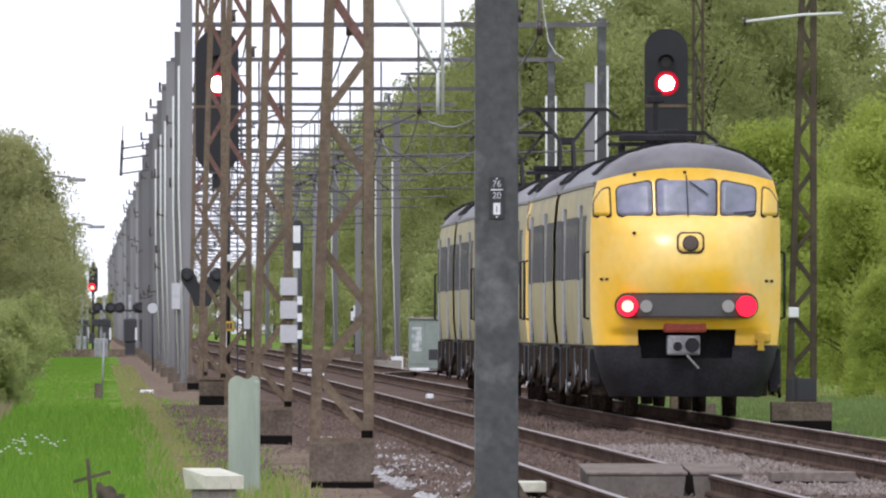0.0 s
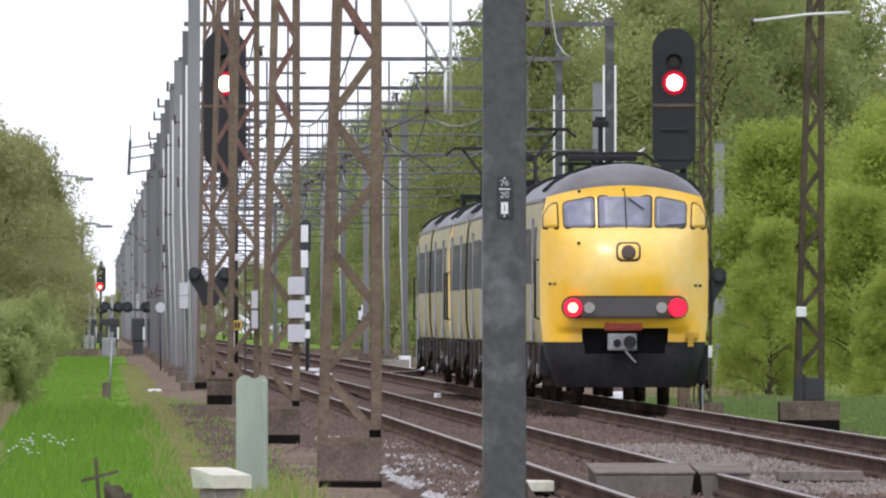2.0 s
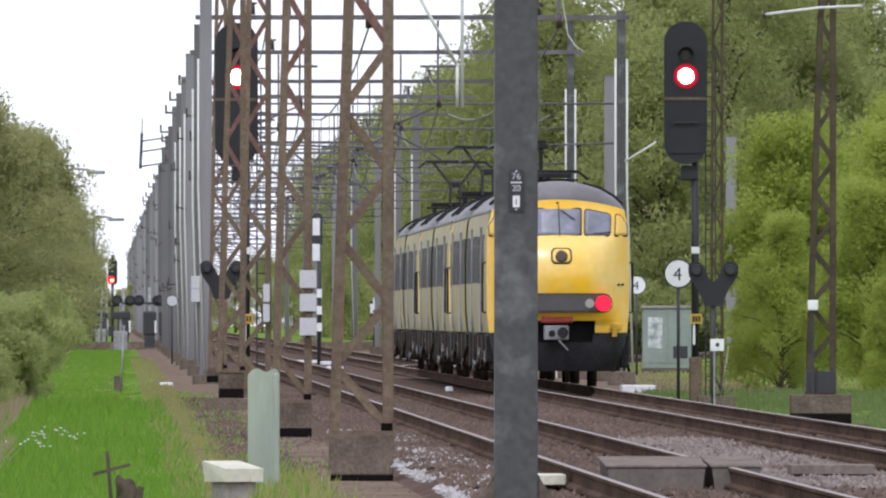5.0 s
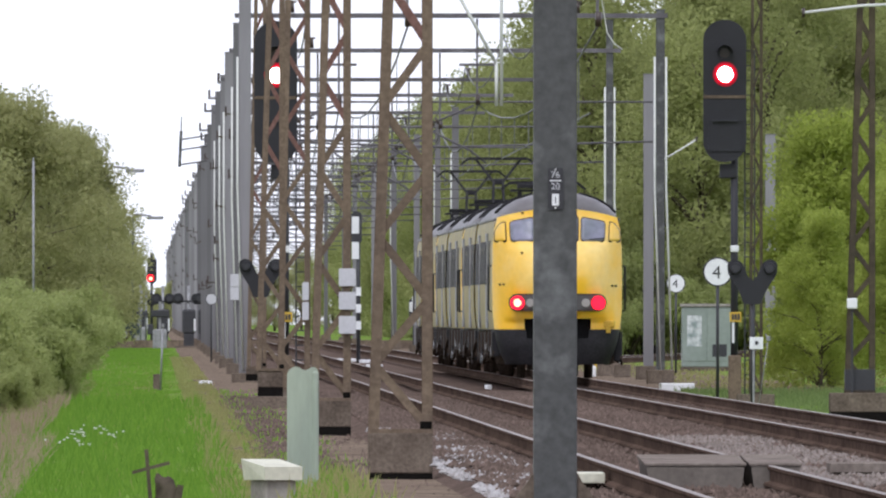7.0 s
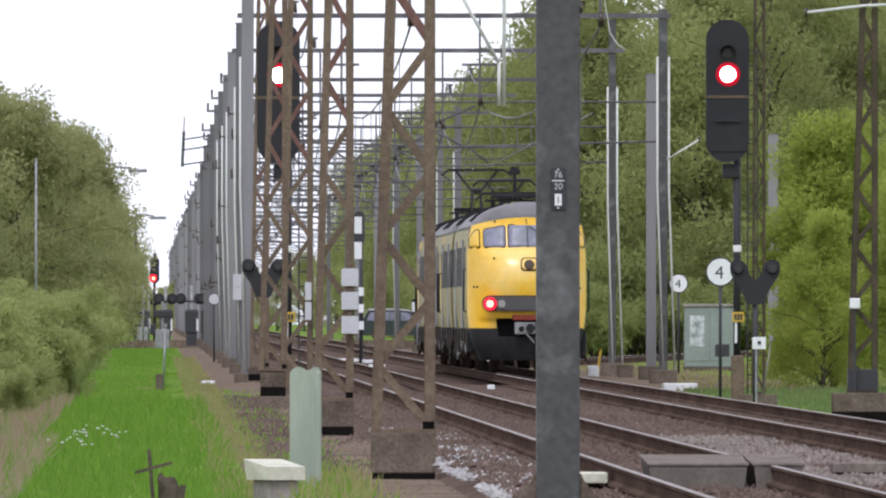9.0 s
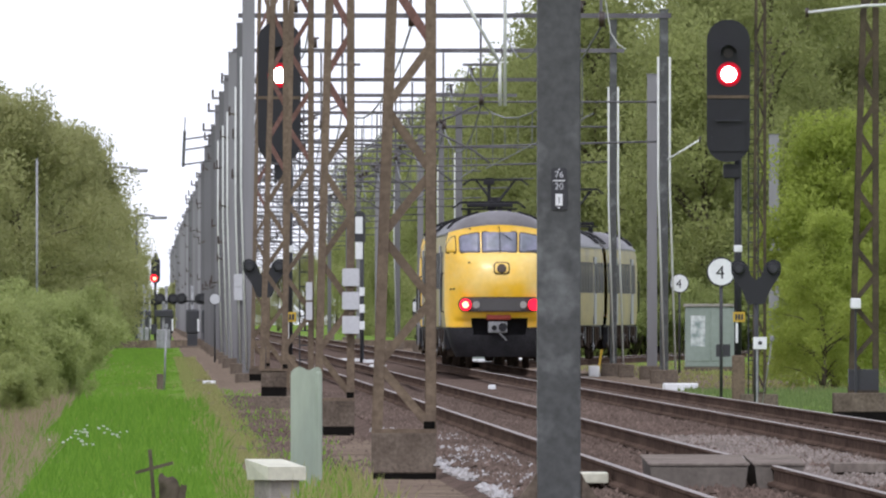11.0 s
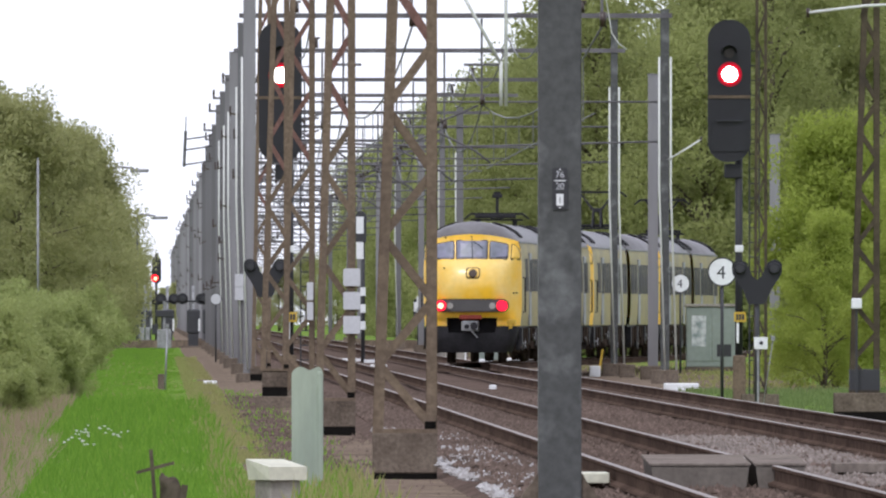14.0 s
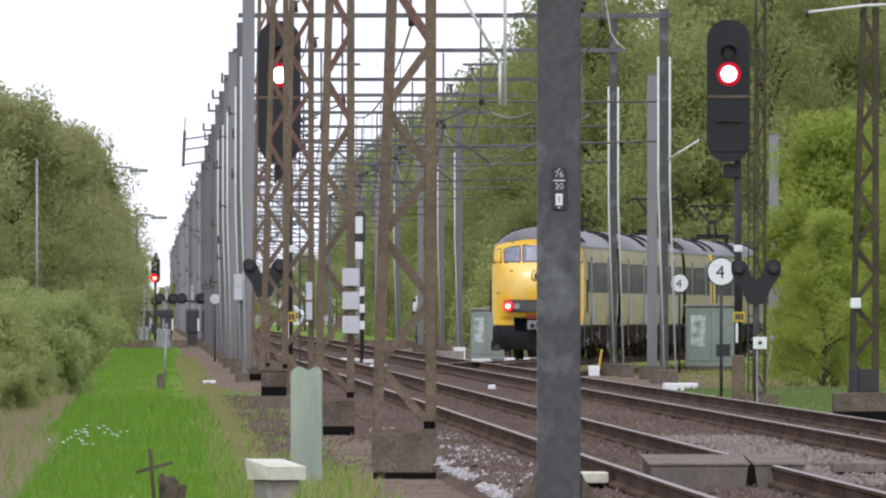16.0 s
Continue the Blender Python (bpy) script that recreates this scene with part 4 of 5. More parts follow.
def speed_board(x, y, z, r, text, label):
    m = thing("speed_board", pose(x, y, 0), label, "sign", "round speed boards")
    part("rim", disc(bmesh.new(), r, -0.02, 0.01, 0, z), SIGN_DARK, m)
    b = part("board", disc(bmesh.new(), r * 0.9, -0.03, -0.02, 0, z), WHITE if text else GREY_ENAMEL, m)
    if text:
        writing(text, r * 1.25, pose(-0.02, -0.034, z - r * 0.45, 90, 0, 0), SIGN_DARK, b)
    bm = bmesh.new()
    tube(bm, [(0, 0.04, -0.55), (0, 0.04, z + r)], 0.035, 10)
    part("post", bm, SIGN_DARK, m)


speed_board(11.95, 482, 2.34, 0.315, "4", "round white speed board with a black 4")
speed_board(2.14, 895, 2.05, 0.23, "", "small round white board among the masts")
speed_board(16.75, 730, 2.44, 0.31, "4", "round white speed board with a black 4 beside the branch")


def plates():
    m = thing("enamel_plates", pose(2.92, 347.6, 0), "column of three pale enamel plates on the lattice mast", "sign")
    for z in (2.0, 1.64, 1.27):
        part("plate", slab(bmesh.new(), outline("", 0.26, 0.27, 0.02), -0.02, 0.0, 0, z), GREY_ENAMEL, m)
        part("plate_bracket", boxed(-0.1, 0.1, 0.0, 0.06, z - 0.17, z - 0.14), RUST, m)
    part("plate_rail", boxed(-0.03, 0.03, 0.0, 0.05, 1.1, 2.2), RUST, m)


plates()


# ---- trackside things ----
def green_post():
    m = thing("marker_post", pose(1.56, 243, 0), "pale green plastic cable post with a lobed top", "post")
    pts = rounded([(-0.165, -0.5), (0.165, -0.5), (0.165, 0.84), (0.12, 0.87), (0.03, 0.82), (-0.06, 0.87), (-0.12, 0.85), (-0.165, 0.8)], 0.03)
    part("shell", slab(bmesh.new(), pts, -0.12, 0.12), GREEN_POST, m)
    part("edge_rib", boxed(0.1, 0.175, -0.14, 0.14, -0.5, 0.82, bevel=0.03), GREEN_POST, m)


def cream_box():
    m = thing("cable_box", pose(1.14, 222, 0, 0, 0, 22), "low concrete cable box with a cream lid", "cable box")
    part("plinth", boxed(-0.15, 0.17, -0.18, 0.24, -0.6, -0.2, bevel=0.02), PALE_CONCRETE, m)
    bm = boxed(-0.19, 0.21, -0.24, 0.3, -0.2, -0.07)
    for v in bm.verts:
        if v.co.y > 0 and v.co.z > -0.1:
            v.co += Vector((-0.03, 0, 0.075))
    part("lid", bm, CREAM, m, "cream weathered lid")


def cabinet(x, y, w, h, label, group="relay cabinets"):
    m = thing("relay_cabinet", pose(x, y, 0), label, "cabinet", group)
    part("case", boxed(-w / 2, w / 2, -0.3, 0.3, -0.35, h - 0.5, bevel=0.03), CABINET_GREEN, m)
    part("cap", boxed(-w / 2 - 0.06, w / 2 + 0.06, -0.36, 0.36, h - 0.5, h - 0.4, bevel=0.02), PALE_CONCRETE, m)
    for s in (-1, 1):
        d = part("door", boxed(s * w / 4 - w / 4 + 0.03, s * w / 4 + w / 4 - 0.03, -0.32, -0.3, -0.15, h - 0.6, bevel=0.008), CABINET_GREEN, m)
        part("graffiti_patch", boxed(s * w / 4 - w / 7, s * w / 4 + w / 7, -0.326, -0.32, *((0.35, h - 0.8) if s < 0 else (0.0, 0.42))), GRAFFITI if s < 0 else SIGN_DARK, d, "faded white graffiti" if s < 0 else "dark patch low on the right door")
    part("plinth", boxed(-w / 2 - 0.03, w / 2 + 0.03, -0.33, 0.33, -0.7, -0.35), CONCRETE, m)


def cross_stake():
    m = thing("wooden_stake", pose(-0.08, 205, 0), "thin weathered stake with a crossbar in the grass", "stake")
    bm = bmesh.new()
    bar(bm, (-0.02, 0, 0.2), (0.05, 0, -0.65), 0.035)
    part("upright", bm, BARK, m)
    bm = bmesh.new()
    bar(bm, (-0.15, -0.02, -0.01), (0.19, -0.02, 0.08), 0.03)
    part("crossbar", bm, BARK, m)


def stump():
    m = thing("tree_stump", pose(0.12, 205, 0), "weathered split tree stump in the grass", "stump")
    bm = bmesh.new()
    tube(bm, [(0, 0, -0.62), (-0.02, 0, -0.25), (-0.06, 0, -0.12), (-0.05, 0, -0.04), (-0.04, 0, -0.02)], [0.13, 0.115, 0.095, 0.06, 0.025], 11)
    for v in bm.verts:
        v.co += Vector((noise.noise(v.co * 8) * 0.09, noise.noise(v.co * 6 + Vector((5, 0, 0))) * 0.06, noise.noise(v.co * 11) * 0.1))
    part("wood", bm, BARK, m)
    part("splinter", bar(bmesh.new(), (0.03, -0.08, -0.5), (0.09, -0.08, -0.12), 0.06, 0.04), BARK, m)


green_post()
cream_box()
cross_stake()
stump()
cabinet(18.72, 770, 1.72, 2.2, "grey-green relay cabinet with faded graffiti")
cabinet(12.85, 890, 1.3, 2.1, "pale relay cabinet covered in graffiti")


def track_box(x, y, label):
    m = thing("track_box", pose(x, y, 0), label, "track equipment", "boxes in the track")
    for a, b in ((-0.66, 0.27), (0.33, 0.8)):
        for name, z0, z1, grow, material in (("body", -0.4, -0.005, 0.0, BOX_GREY), ("cover_plate", -0.005, 0.02, 0.015, BOX_TOP)):
            bm = boxed(a - grow, b + grow, -0.5 - grow, 3.2, z0, z1, bevel=0.006)
            for v in bm.verts:
                if v.co.y > 1 and v.co.z > -0.3:
                    v.co.z += 0.06
                if z0 < -0.3 and v.co.z < -0.3:
                    v.co.x += 0.05 if v.co.x < (a + b) / 2 else -0.05
            part(name, bm, material, m)
    return m


track_box(5.28, 214, "low concrete cover box between the rails")


def foot_plank(x, y, w, material, label):
    m = thing("foot_plank", pose(x, y, 0), label, "plank", "planks by the rails")
    part("board", boxed(-w / 2, w / 2, -0.5, 0.9, -0.17, -0.07, bevel=0.01), material, m)
    part("support", boxed(-w / 2 + 0.06, w / 2 - 0.06, 0.2, 0.6, -0.4, -0.17), CONCRETE, m)


foot_plank(4.06, 214, 0.34, CREAM, "cream wooden plank beside the rail")
foot_plank(7.2, 228, 0.85, BOX_TOP, "pale cable cover beside the far track")


# ---- leaves ----
def leaf_cloud(name, material, count, blobs, size, seed, parent=None):
    """Small leaf clumps scattered over the shells of many lumps."""
    rnd = np.random.RandomState(seed)
    b = np.array(blobs)
    wts = b[:, 3] ** 2
    pick = rnd.choice(len(b), count, p=wts / wts.sum())
    d = rnd.normal(size=(count, 3))
    d /= np.linalg.norm(d, axis=1)[:, None]
    rad = b[pick, 3] * (0.35 + 0.85 * rnd.uniform(0, 1, count) ** 0.7)
    c = b[pick, :3] + d * rad[:, None] * np.array([1, 1, 0.9])
    u = rnd.normal(size=(count, 3))
    u /= np.linalg.norm(u, axis=1)[:, None]
    v = np.cross(u, d + rnd.normal(size=(count, 3)) * 0.7)
    v /= np.linalg.norm(v, axis=1)[:, None] + 1e-6
    s = size * rnd.uniform(0.5, 1.3, count)[:, None]
    verts = np.stack([c - u * s, c + v * s * 0.75, c + u * s - v * s * 0.3], 1).reshape(-1, 3)
    me = bpy.data.meshes.new(name)
    me.from_pydata(verts.tolist(), [], np.arange(count * 3).reshape(-1, 3).tolist())
    me.materials.append(material)
    ob = new(name, me)
    if parent:
        ob.parent = parent
    return ob


def tree(h, spread, seed, leaves, size, label, material, trunk_share=0.12, skirt=False):
    """Tapered trunk, limbs and a crown of leaf clumps about the limb ends."""
    rnd = random.Random(seed)
    t = thing("tree", Matrix.Identity(4), label, "tree", "trees")
    bm = bmesh.new()
    tube(bm, [(0, 0, -0.9), (0.05, 0, h * 0.2), (-0.1, 0.1, h * 0.5), (0.05, 0, h * 0.85)], [h * 0.018, h * 0.014, h * 0.009, h * 0.003], 8)
    blobs = []
    for i in range(38):
        k = rnd.random() ** 0.8
        z = h * (trunk_share + (0.94 - trunk_share) * k)
        a = rnd.uniform(0, 2 * math.pi)
        reach = spread * math.sin(math.pi * min(1, 0.22 + 0.72 * k)) * rnd.uniform(0.35, 1.0)
        end = (reach * math.cos(a), reach * math.sin(a), z)
        tube(bm, [(0, 0, z - h * 0.12), (end[0] * 0.5, end[1] * 0.5, z - h * 0.03), end], [h * 0.006, h * 0.004, h * 0.0015], 5)
        for _ in range(4):
            r = spread * rnd.uniform(0.13, 0.3)
            blobs.append((end[0] + rnd.gauss(0, spread * 0.14), end[1] + rnd.gauss(0, spread * 0.14), end[2] + rnd.gauss(0, spread * 0.14), r))
    part("trunk", bm, BARK, t)
    leaf_cloud("crown", material, leaves, blobs, size, seed, t)
    return t


def put(protos, spots, seed):
    """The first spots take the prototypes themselves, the rest copies of them."""
    rnd = random.Random(seed)
    for i, (x, y, k) in enumerate(spots):
        p = protos[i % len(protos)]
        m = pose(x, y, -0.4, 0, 0, rnd.uniform(0, 360))
        if i < len(protos):
            p.matrix_basis = m @ Matrix.Scale(k, 4)
        else:
            o = copy_thing(p, m)
            o.scale = (k, k, k)


wood = [tree(15.5 + s, 4.6, 11 + s, 40000, 0.125, "tall spring-green broadleaf tree at the edge of a wood", LEAF_WOOD, 0.03) for s in range(4)]
rnd = random.Random(5)
spots = []
for i in range(38):
    y = 1040 + (i / 38) ** 1.2 * 1250
    far = min(line_x(y) - 6, 30 + 0.012 * (y - 985))
    y += 60 if 1270 < y < 1330 else 0
    spots.append((20.4 if i % 2 else 21.0 + (far - 20.5) * rnd.random(), y, rnd.uniform(0.9, 1.1)))
for x, y in ((25.5, 1050), (28.5, 1060), (24.5, 1060), (31, 1075), (28, 1100), (34, 1110), (23, 1150), (31.5, 1150), (36, 1130), (38, 1185), (41, 1210), (36, 1240)):
    spots.append((x, y, rnd.uniform(1.0, 1.2)))
# Unseen trees right of the branch, added to darken reflections in the train's sides.
for i in range(16):
    spots.append((line_x(880 + 28 * i) + 9 + 3 * rnd.random(), 880 + 28 * i, rnd.uniform(0.9, 1.15)))
put(wood, spots, 6)
bright = [tree(7.3, 2.4, 31 + s, 40000, 0.075, "bright yellow-green young tree by the track", LEAF_BRIGHT, 0.02) for s in range(2)]
put(bright, [(17.9, 600, 0.95), (20.9, 612, 0.97), (19.2, 575, 0.7), (22.3, 640, 1.1), (21.1, 570, 0.85), (20.6, 665, 0.95), (17.3, 590, 0.6), (19.6, 560, 0.45)], 7)
left = [tree(12.0, 3.6, 51 + s, 36000, 0.11, "olive-green broadleaf tree beside the meadow", LEAF_LEFT, 0.03) for s in range(3)]
put(left, [(-5.6, 900, 0.9), (-8.3, 940, 0.97), (-4.8, 1010, 0.88), (-8.5, 860, 0.88), (-4.5, 1120, 0.93), (-5.0, 1240, 1.02), (-11, 900, 1.02), (-4.9, 1370, 1.0), (-5, 1600, 0.95), (-9, 1050, 1.1), (-9.5, 1200, 1.05), (-4.8, 1800, 0.95), (-4.5, 2100, 0.9), (-4.2, 2500, 0.9), (-2.5, 2750, 0.5), (0.5, 2800, 0.45), (3.5, 2780, 0.5), (7, 2700, 0.65), (10.5, 2760, 0.7), (14, 2700, 0.7), (17.5, 2740, 0.8), (21, 2700, 0.85), (24, 2650, 0.9), (-2.7, 2300, 0.6), (-3.4, 1950, 0.42), (-2.4, 2050, 0.36), (-1.2, 2200, 0.36), (-3.9, 1700, 0.5), (0.2, 2350, 0.36), (2.0, 2700, 0.5)], 8)


def shrub(seed, h, spread):
    r = random.Random(seed)
    t = thing("shrub", Matrix.Identity(4), "dense pale green shrub along the meadow", "shrub", "shrubs")
    bm = bmesh.new()
    blobs = []
    for i in range(14):
        a, k = r.uniform(0, 6.283), r.random()
        e = (spread * k * math.cos(a), spread * k * math.sin(a), h * r.uniform(0.25, 0.9) * (1 - 0.35 * k))
        tube(bm, [(0.1 * math.cos(a), 0.1 * math.sin(a), -0.5), (e[0] * 0.6, e[1] * 0.6, e[2] * 0.5), e], [0.03, 0.02, 0.008], 5)
        for _ in range(3):
            blobs.append((e[0] + r.gauss(0, 0.25), e[1] + r.gauss(0, 0.25), max(0.0, e[2] + r.gauss(0, 0.25)), r.uniform(0.25, 0.5)))
    part("branchwork", bm, BARK, t)
    leaf_cloud("foliage", LEAF_BUSH, 14000, blobs, 0.06, seed, t)
    return t


shrubs = [shrub(71 + s, 2.4, 1.2) for s in range(3)]
put(shrubs, [(-3.2, 560, 1.0), (-3.0, 620, 1.05), (-4.6, 600, 1.2), (-2.9, 700, 1.0), (-3.1, 500, 0.95), (-3.3, 450, 0.85), (-4.4, 680, 1.3), (-3.0, 780, 1.1), (-3.1, 860, 1.2), (-5.2, 540, 1.1), (-5.8, 620, 1.4), (-3.2, 660, 1.0), (-4.4, 480, 1.0), (-3.0, 960, 1.0), (-3.0, 1080, 1.0), (-3.2, 1220, 1.1), (-3.0, 1340, 1.0), (-4.6, 430, 1.0), (-3.1, 590, 0.7), (-2.5, 530, 0.5), (-2.6, 470, 0.4), (-2.9, 420, 0.5), (-3.6, 400, 0.55), (-2.6, 385, 0.38), (-2.9, 350, 0.4), (-2.4, 430, 0.38), (-3.3, 330, 0.42), (-2.2, 500, 0.4)], 9)


for k in range(16):
    o = copy_thing(shrubs[k % 3], pose(16.2 + 1.25 * k + 0.4 * math.sin(k * 3.1), 1030 + 5 * (k % 3), -0.4, 0, 0, 40 * k))
    o.scale = [1.9 + 0.5 * math.sin(k * 1.7)] * 3


# ---- grass, reeds, stones ----
def blades(name, material, count, x0, x1, y0, y1, z, h, seed, label, width=0.012):
    rnd = np.random.RandomState(seed)
    x, y = rnd.uniform(x0, x1, count), y0 * (y1 / y0) ** rnd.uniform(0, 1, count)
    patch = np.array([noise.noise(Vector((a * 1.3, b * 0.12, seed))) for a, b in zip(x, y)])
    keep = patch > -0.25
    x, y, patch = x[keep], y[keep], patch[keep]
    n = len(x)
    hh = h * rnd.uniform(0.4, 1.2, n) * (1 + 0.6 * patch)
    lean = rnd.normal(0, 0.35, n) * hh
    w = width * (0.6 + y / 300)
    a = np.stack([x - w, y, np.full(n, z)], 1)
    b = np.stack([x + w, y, np.full(n, z)], 1)
    c = np.stack([x + lean, y + rnd.normal(0, 0.1, n), z + hh], 1)
    me = bpy.data.meshes.new(name)
    me.from_pydata(np.stack([a, b, c], 1).reshape(-1, 3).tolist(), [], np.arange(n * 3).reshape(-1, 3).tolist())
    me.materials.append(material)
    return tagged(new(name, me), label, "grass", kind="stuff")


blades("meadow_grass", GRASS, 150000, -2.5, 1.05, 185, 1400, -0.53, 0.075, 1, "lush green meadow grass", 0.009)
blades("grass_tussocks", GRASS, 7000, -2.6, 0.9, 200, 500, -0.53, 0.26, 21, "darker tussocks in the meadow grass", 0.009)
blades("dry_grass", DRY, 26000, 0.6, 1.45, 200, 1000, -0.52, 0.12, 2, "pale dry grass at the path's edge", 0.009)
blades("dry_meadow_grass", DRY, 1500, -2.6, 0.7, 200, 900, -0.53, 0.12, 22, "straw-coloured stalks in the meadow", 0.008)
blades("tall_grass", DRY, 420, 1.2, 2.3, 210, 262, -0.5, 0.3, 3, "tufts of tall pale grass round the cable post")
blades("tall_green_grass", GRASS, 420, 1.25, 2.2, 210, 262, -0.5, 0.24, 23, "tufts of green grass round the cable post")
blades("bank_weeds", GRASS, 4000, -4.5, -1.7, 215, 430, -0.5, 0.3, 25, "green weeds among the dead reeds", 0.009)
blades("bank_reeds", REED, 9000, -3.2, -1.5, 190, 330, -0.52, 0.26, 27, "dead brown reeds at the meadow's edge", 0.008)
blades("dead_reeds", REED, 11000, -4.5, -1.85, 215, 480, -0.5, 0.36, 4, "dead brown reeds on the ditch bank", 0.009)
blades("bank_grass", SHADED_BANK_GRASS, 20000, 13.0, 21, 380, 575, -0.52, 0.14, 5, "green grass on the far bank, shade put into its colour", 0.01)
blades("sparse_bank_grass", DRY, 5000, 14.5, 24, 560, 900, -0.52, 0.13, 26, "sparse dry grass beside the branch line", 0.01)
blades("path_weeds", GRASS, 1800, 1.2, 2.6, 250, 560, -0.48, 0.1, 24, "small weeds on the cinder path", 0.009)


def flowers():
    m = thing("white_flowers", Matrix.Identity(4), "cluster of white umbel flowers in the meadow", "flowers")
    r = random.Random(3)
    for i in range(34):
        x, y, z = r.gauss(-1.05, 0.22), r.uniform(300, 345), r.uniform(-0.33, -0.24)
        bm = bmesh.new()
        bar(bm, (x, y, -0.55), (x + r.gauss(0, 0.02), y, z), 0.008)
        s = part("stalk", bm, GRASS, m)
        bm = bmesh.new()
        disc(bm, r.uniform(0.014, 0.028), y - 0.01, y, x, z, 7)
        for v in bm.verts:
            v.co.z = z + (v.co.z - z) * 0.5 + r.gauss(0, 0.004)
        part("umbel", bm, FLOWER, s)


flowers()


def stones(name, material, count, x0, x1, y0, y1, z, size, seed, label, cut=-1.0):
    rnd = np.random.RandomState(seed)
    base = np.array([(1, 0, 0), (-1, 0, 0), (0, 1, 0), (0, -1, 0), (0, 0, 1), (0, 0, -0.4)], float)
    tri = np.array([(0, 2, 4), (2, 1, 4), (1, 3, 4), (3, 0, 4), (2, 0, 5), (1, 2, 5), (3, 1, 5), (0, 3, 5)])
    vs, fs, k = [], [], 0
    for _ in range(count):
        x, y = rnd.uniform(x0, x1), rnd.uniform(y0, y1)
        if noise.noise(Vector((x * 0.9, y * 0.08, seed))) < cut:
            continue
        s = size * rnd.uniform(0.5, 1.3)
        p = base * (rnd.uniform(0.6, 1.2, (6, 3)) * s) + np.array((x, y, z + rnd.uniform(0, size)))
        vs.append(p)
        fs.append(tri + 6 * k)
        k += 1
    me = bpy.data.meshes.new(name)
    me.from_pydata(np.concatenate(vs).tolist(), [], np.concatenate(fs).tolist())
    me.materials.append(material)
    return tagged(new(name, me), label, "ballast", kind="stuff")


stones("ballast_stones", STONE, 60000, 3.2, 10.8, 190, 470, -0.25, 0.042, 11, "rust-brown ballast stones")
stones("path_stones", STONE, 9000, 1.3, 3.3, 195, 520, -0.47, 0.035, 14, "small dark stones on the cinder path")
stones("pale_stones", WHITE_STONE, 11000, 3.05, 4.05, 205, 330, -0.27, 0.04, 12, "patch of pale fresh ballast stones", cut=-0.02)
stones("pale_stones", GREY_STONE, 12000, 6.2, 7.9, 215, 300, -0.245, 0.045, 13, "patch of grey fresh ballast stones between tracks", cut=-0.35)


# ---- overhead wires ----
def wires():
    for x in (TRACK_NEAR, TRACK_FAR):
        m = thing("overhead_wire", Matrix.Identity(4), "dull overhead contact wire hung from its catenary", "overhead wire", "overhead wires")
        ys = [457, 629] + PORTALS[:9]
        for a, b in zip(ys, ys[1:]):
            part("contact_wire", bar(bmesh.new(), (x - 0.15, a, 5.5), (x + 0.15, b, 5.5), 0.025), WIRE, m)
            pts = [(x + 0.02, a + (b - a) * k / 8, 7.28 - 1.0 * (1 - (2 * k / 8 - 1) ** 2)) for k in range(9)]
            cm = bmesh.new()
            tube(cm, pts, 0.022, 5)
            part("catenary_wire", cm, WIRE, m)
            for p in pts[1:-1]:
                part("dropper", bar(bmesh.new(), p, (p[0], p[1], 5.5), 0.02), WIRE, m)
    # feeder wires on top of the portals
    for x in (4.2, 10.9):
        m = thing("feeder_cable", Matrix.Identity(4), "thin feeder cable on top of the portals", "overhead wire", "feeder cables")
        ys = [629] + PORTALS[:9]
        for a, b in zip(ys, ys[1:]):
            cm = bmesh.new()
            tube(cm, [(x, a + (b - a) * k / 8, 10.17 - 1.1 * (1 - (2 * k / 8 - 1) ** 2)) for k in range(9)], 0.024, 5)
            part("cable", cm, WIRE, m)


wires()


def wire_support():
    m = thing("wire_support", pose(0, 457.2, 0), "pale forked wire support hanging from the portal", "overhead-line support")
    for a, b in (((6.96, 9.7), (6.96, 5.65)), ((6.86, 6.55), (6.86, 5.65)), ((6.86, 6.5), (5.7, 8.6)), ((5.7, 8.6), (5.7, 9.7))):
        bm = bmesh.new()
        tube(bm, [(a[0], 0, a[1]), (b[0], 0, b[1])], 0.035, 8)
        part("tube", bm, PALE_WIRE, m)
    bm = bmesh.new()
    tube(bm, [(8.95, 0, 8.6), (8.99, 0, 7.8), (9.1, 0, 7.13), (9.25, 0, 6.9), (9.41, 0, 6.79)], 0.012, 6)
    part("jumper_cable", bm, PALE_WIRE, m)


def side_arm(x, y, z, x0, x1, label, rise=(-0.12, 0.03)):
    m = thing("cantilever_arm", pose(0, y, 0), label, "overhead-line support", "cantilever arms")
    bm = bmesh.new()
    tube(bm, [(x0, 0, z + rise[0]), (x, 0, z), (x1, 0, z + rise[1])], 0.026, 8)
    part("arm_tube", bm, PALE_WIRE, m)
    bm = bmesh.new()
    tube(bm, [(x0, 0, z + rise[0] - 0.08), (x0, 0, z + rise[0] + 0.08)], 0.03, 8)
    part("clamp", bm, INSULATOR, m)


wire_support()
side_arm(12.2, 391.7, 6.78, 11.2, 12.9, "pale cantilever arm on the lattice mast")
side_arm(14.6, 628.8, 6.05, 15.0, 14.1, "pale bracket arm on the steel mast", rise=(0.25, -0.3))


# ---- small trackside clutter ----
def block(x, y, w, d, z0, z1, label, material=WHITE, turn=0.0):
    ob = part("concrete_block", boxed(-w / 2, w / 2, -d / 2, d / 2, z0, z1, bevel=min(0.03, (z1 - z0) * 0.3)), material)
    ob.matrix_basis = pose(x, y, 0, 0, 0, turn)
    tagged(ob, label, "block", "loose pale blocks")


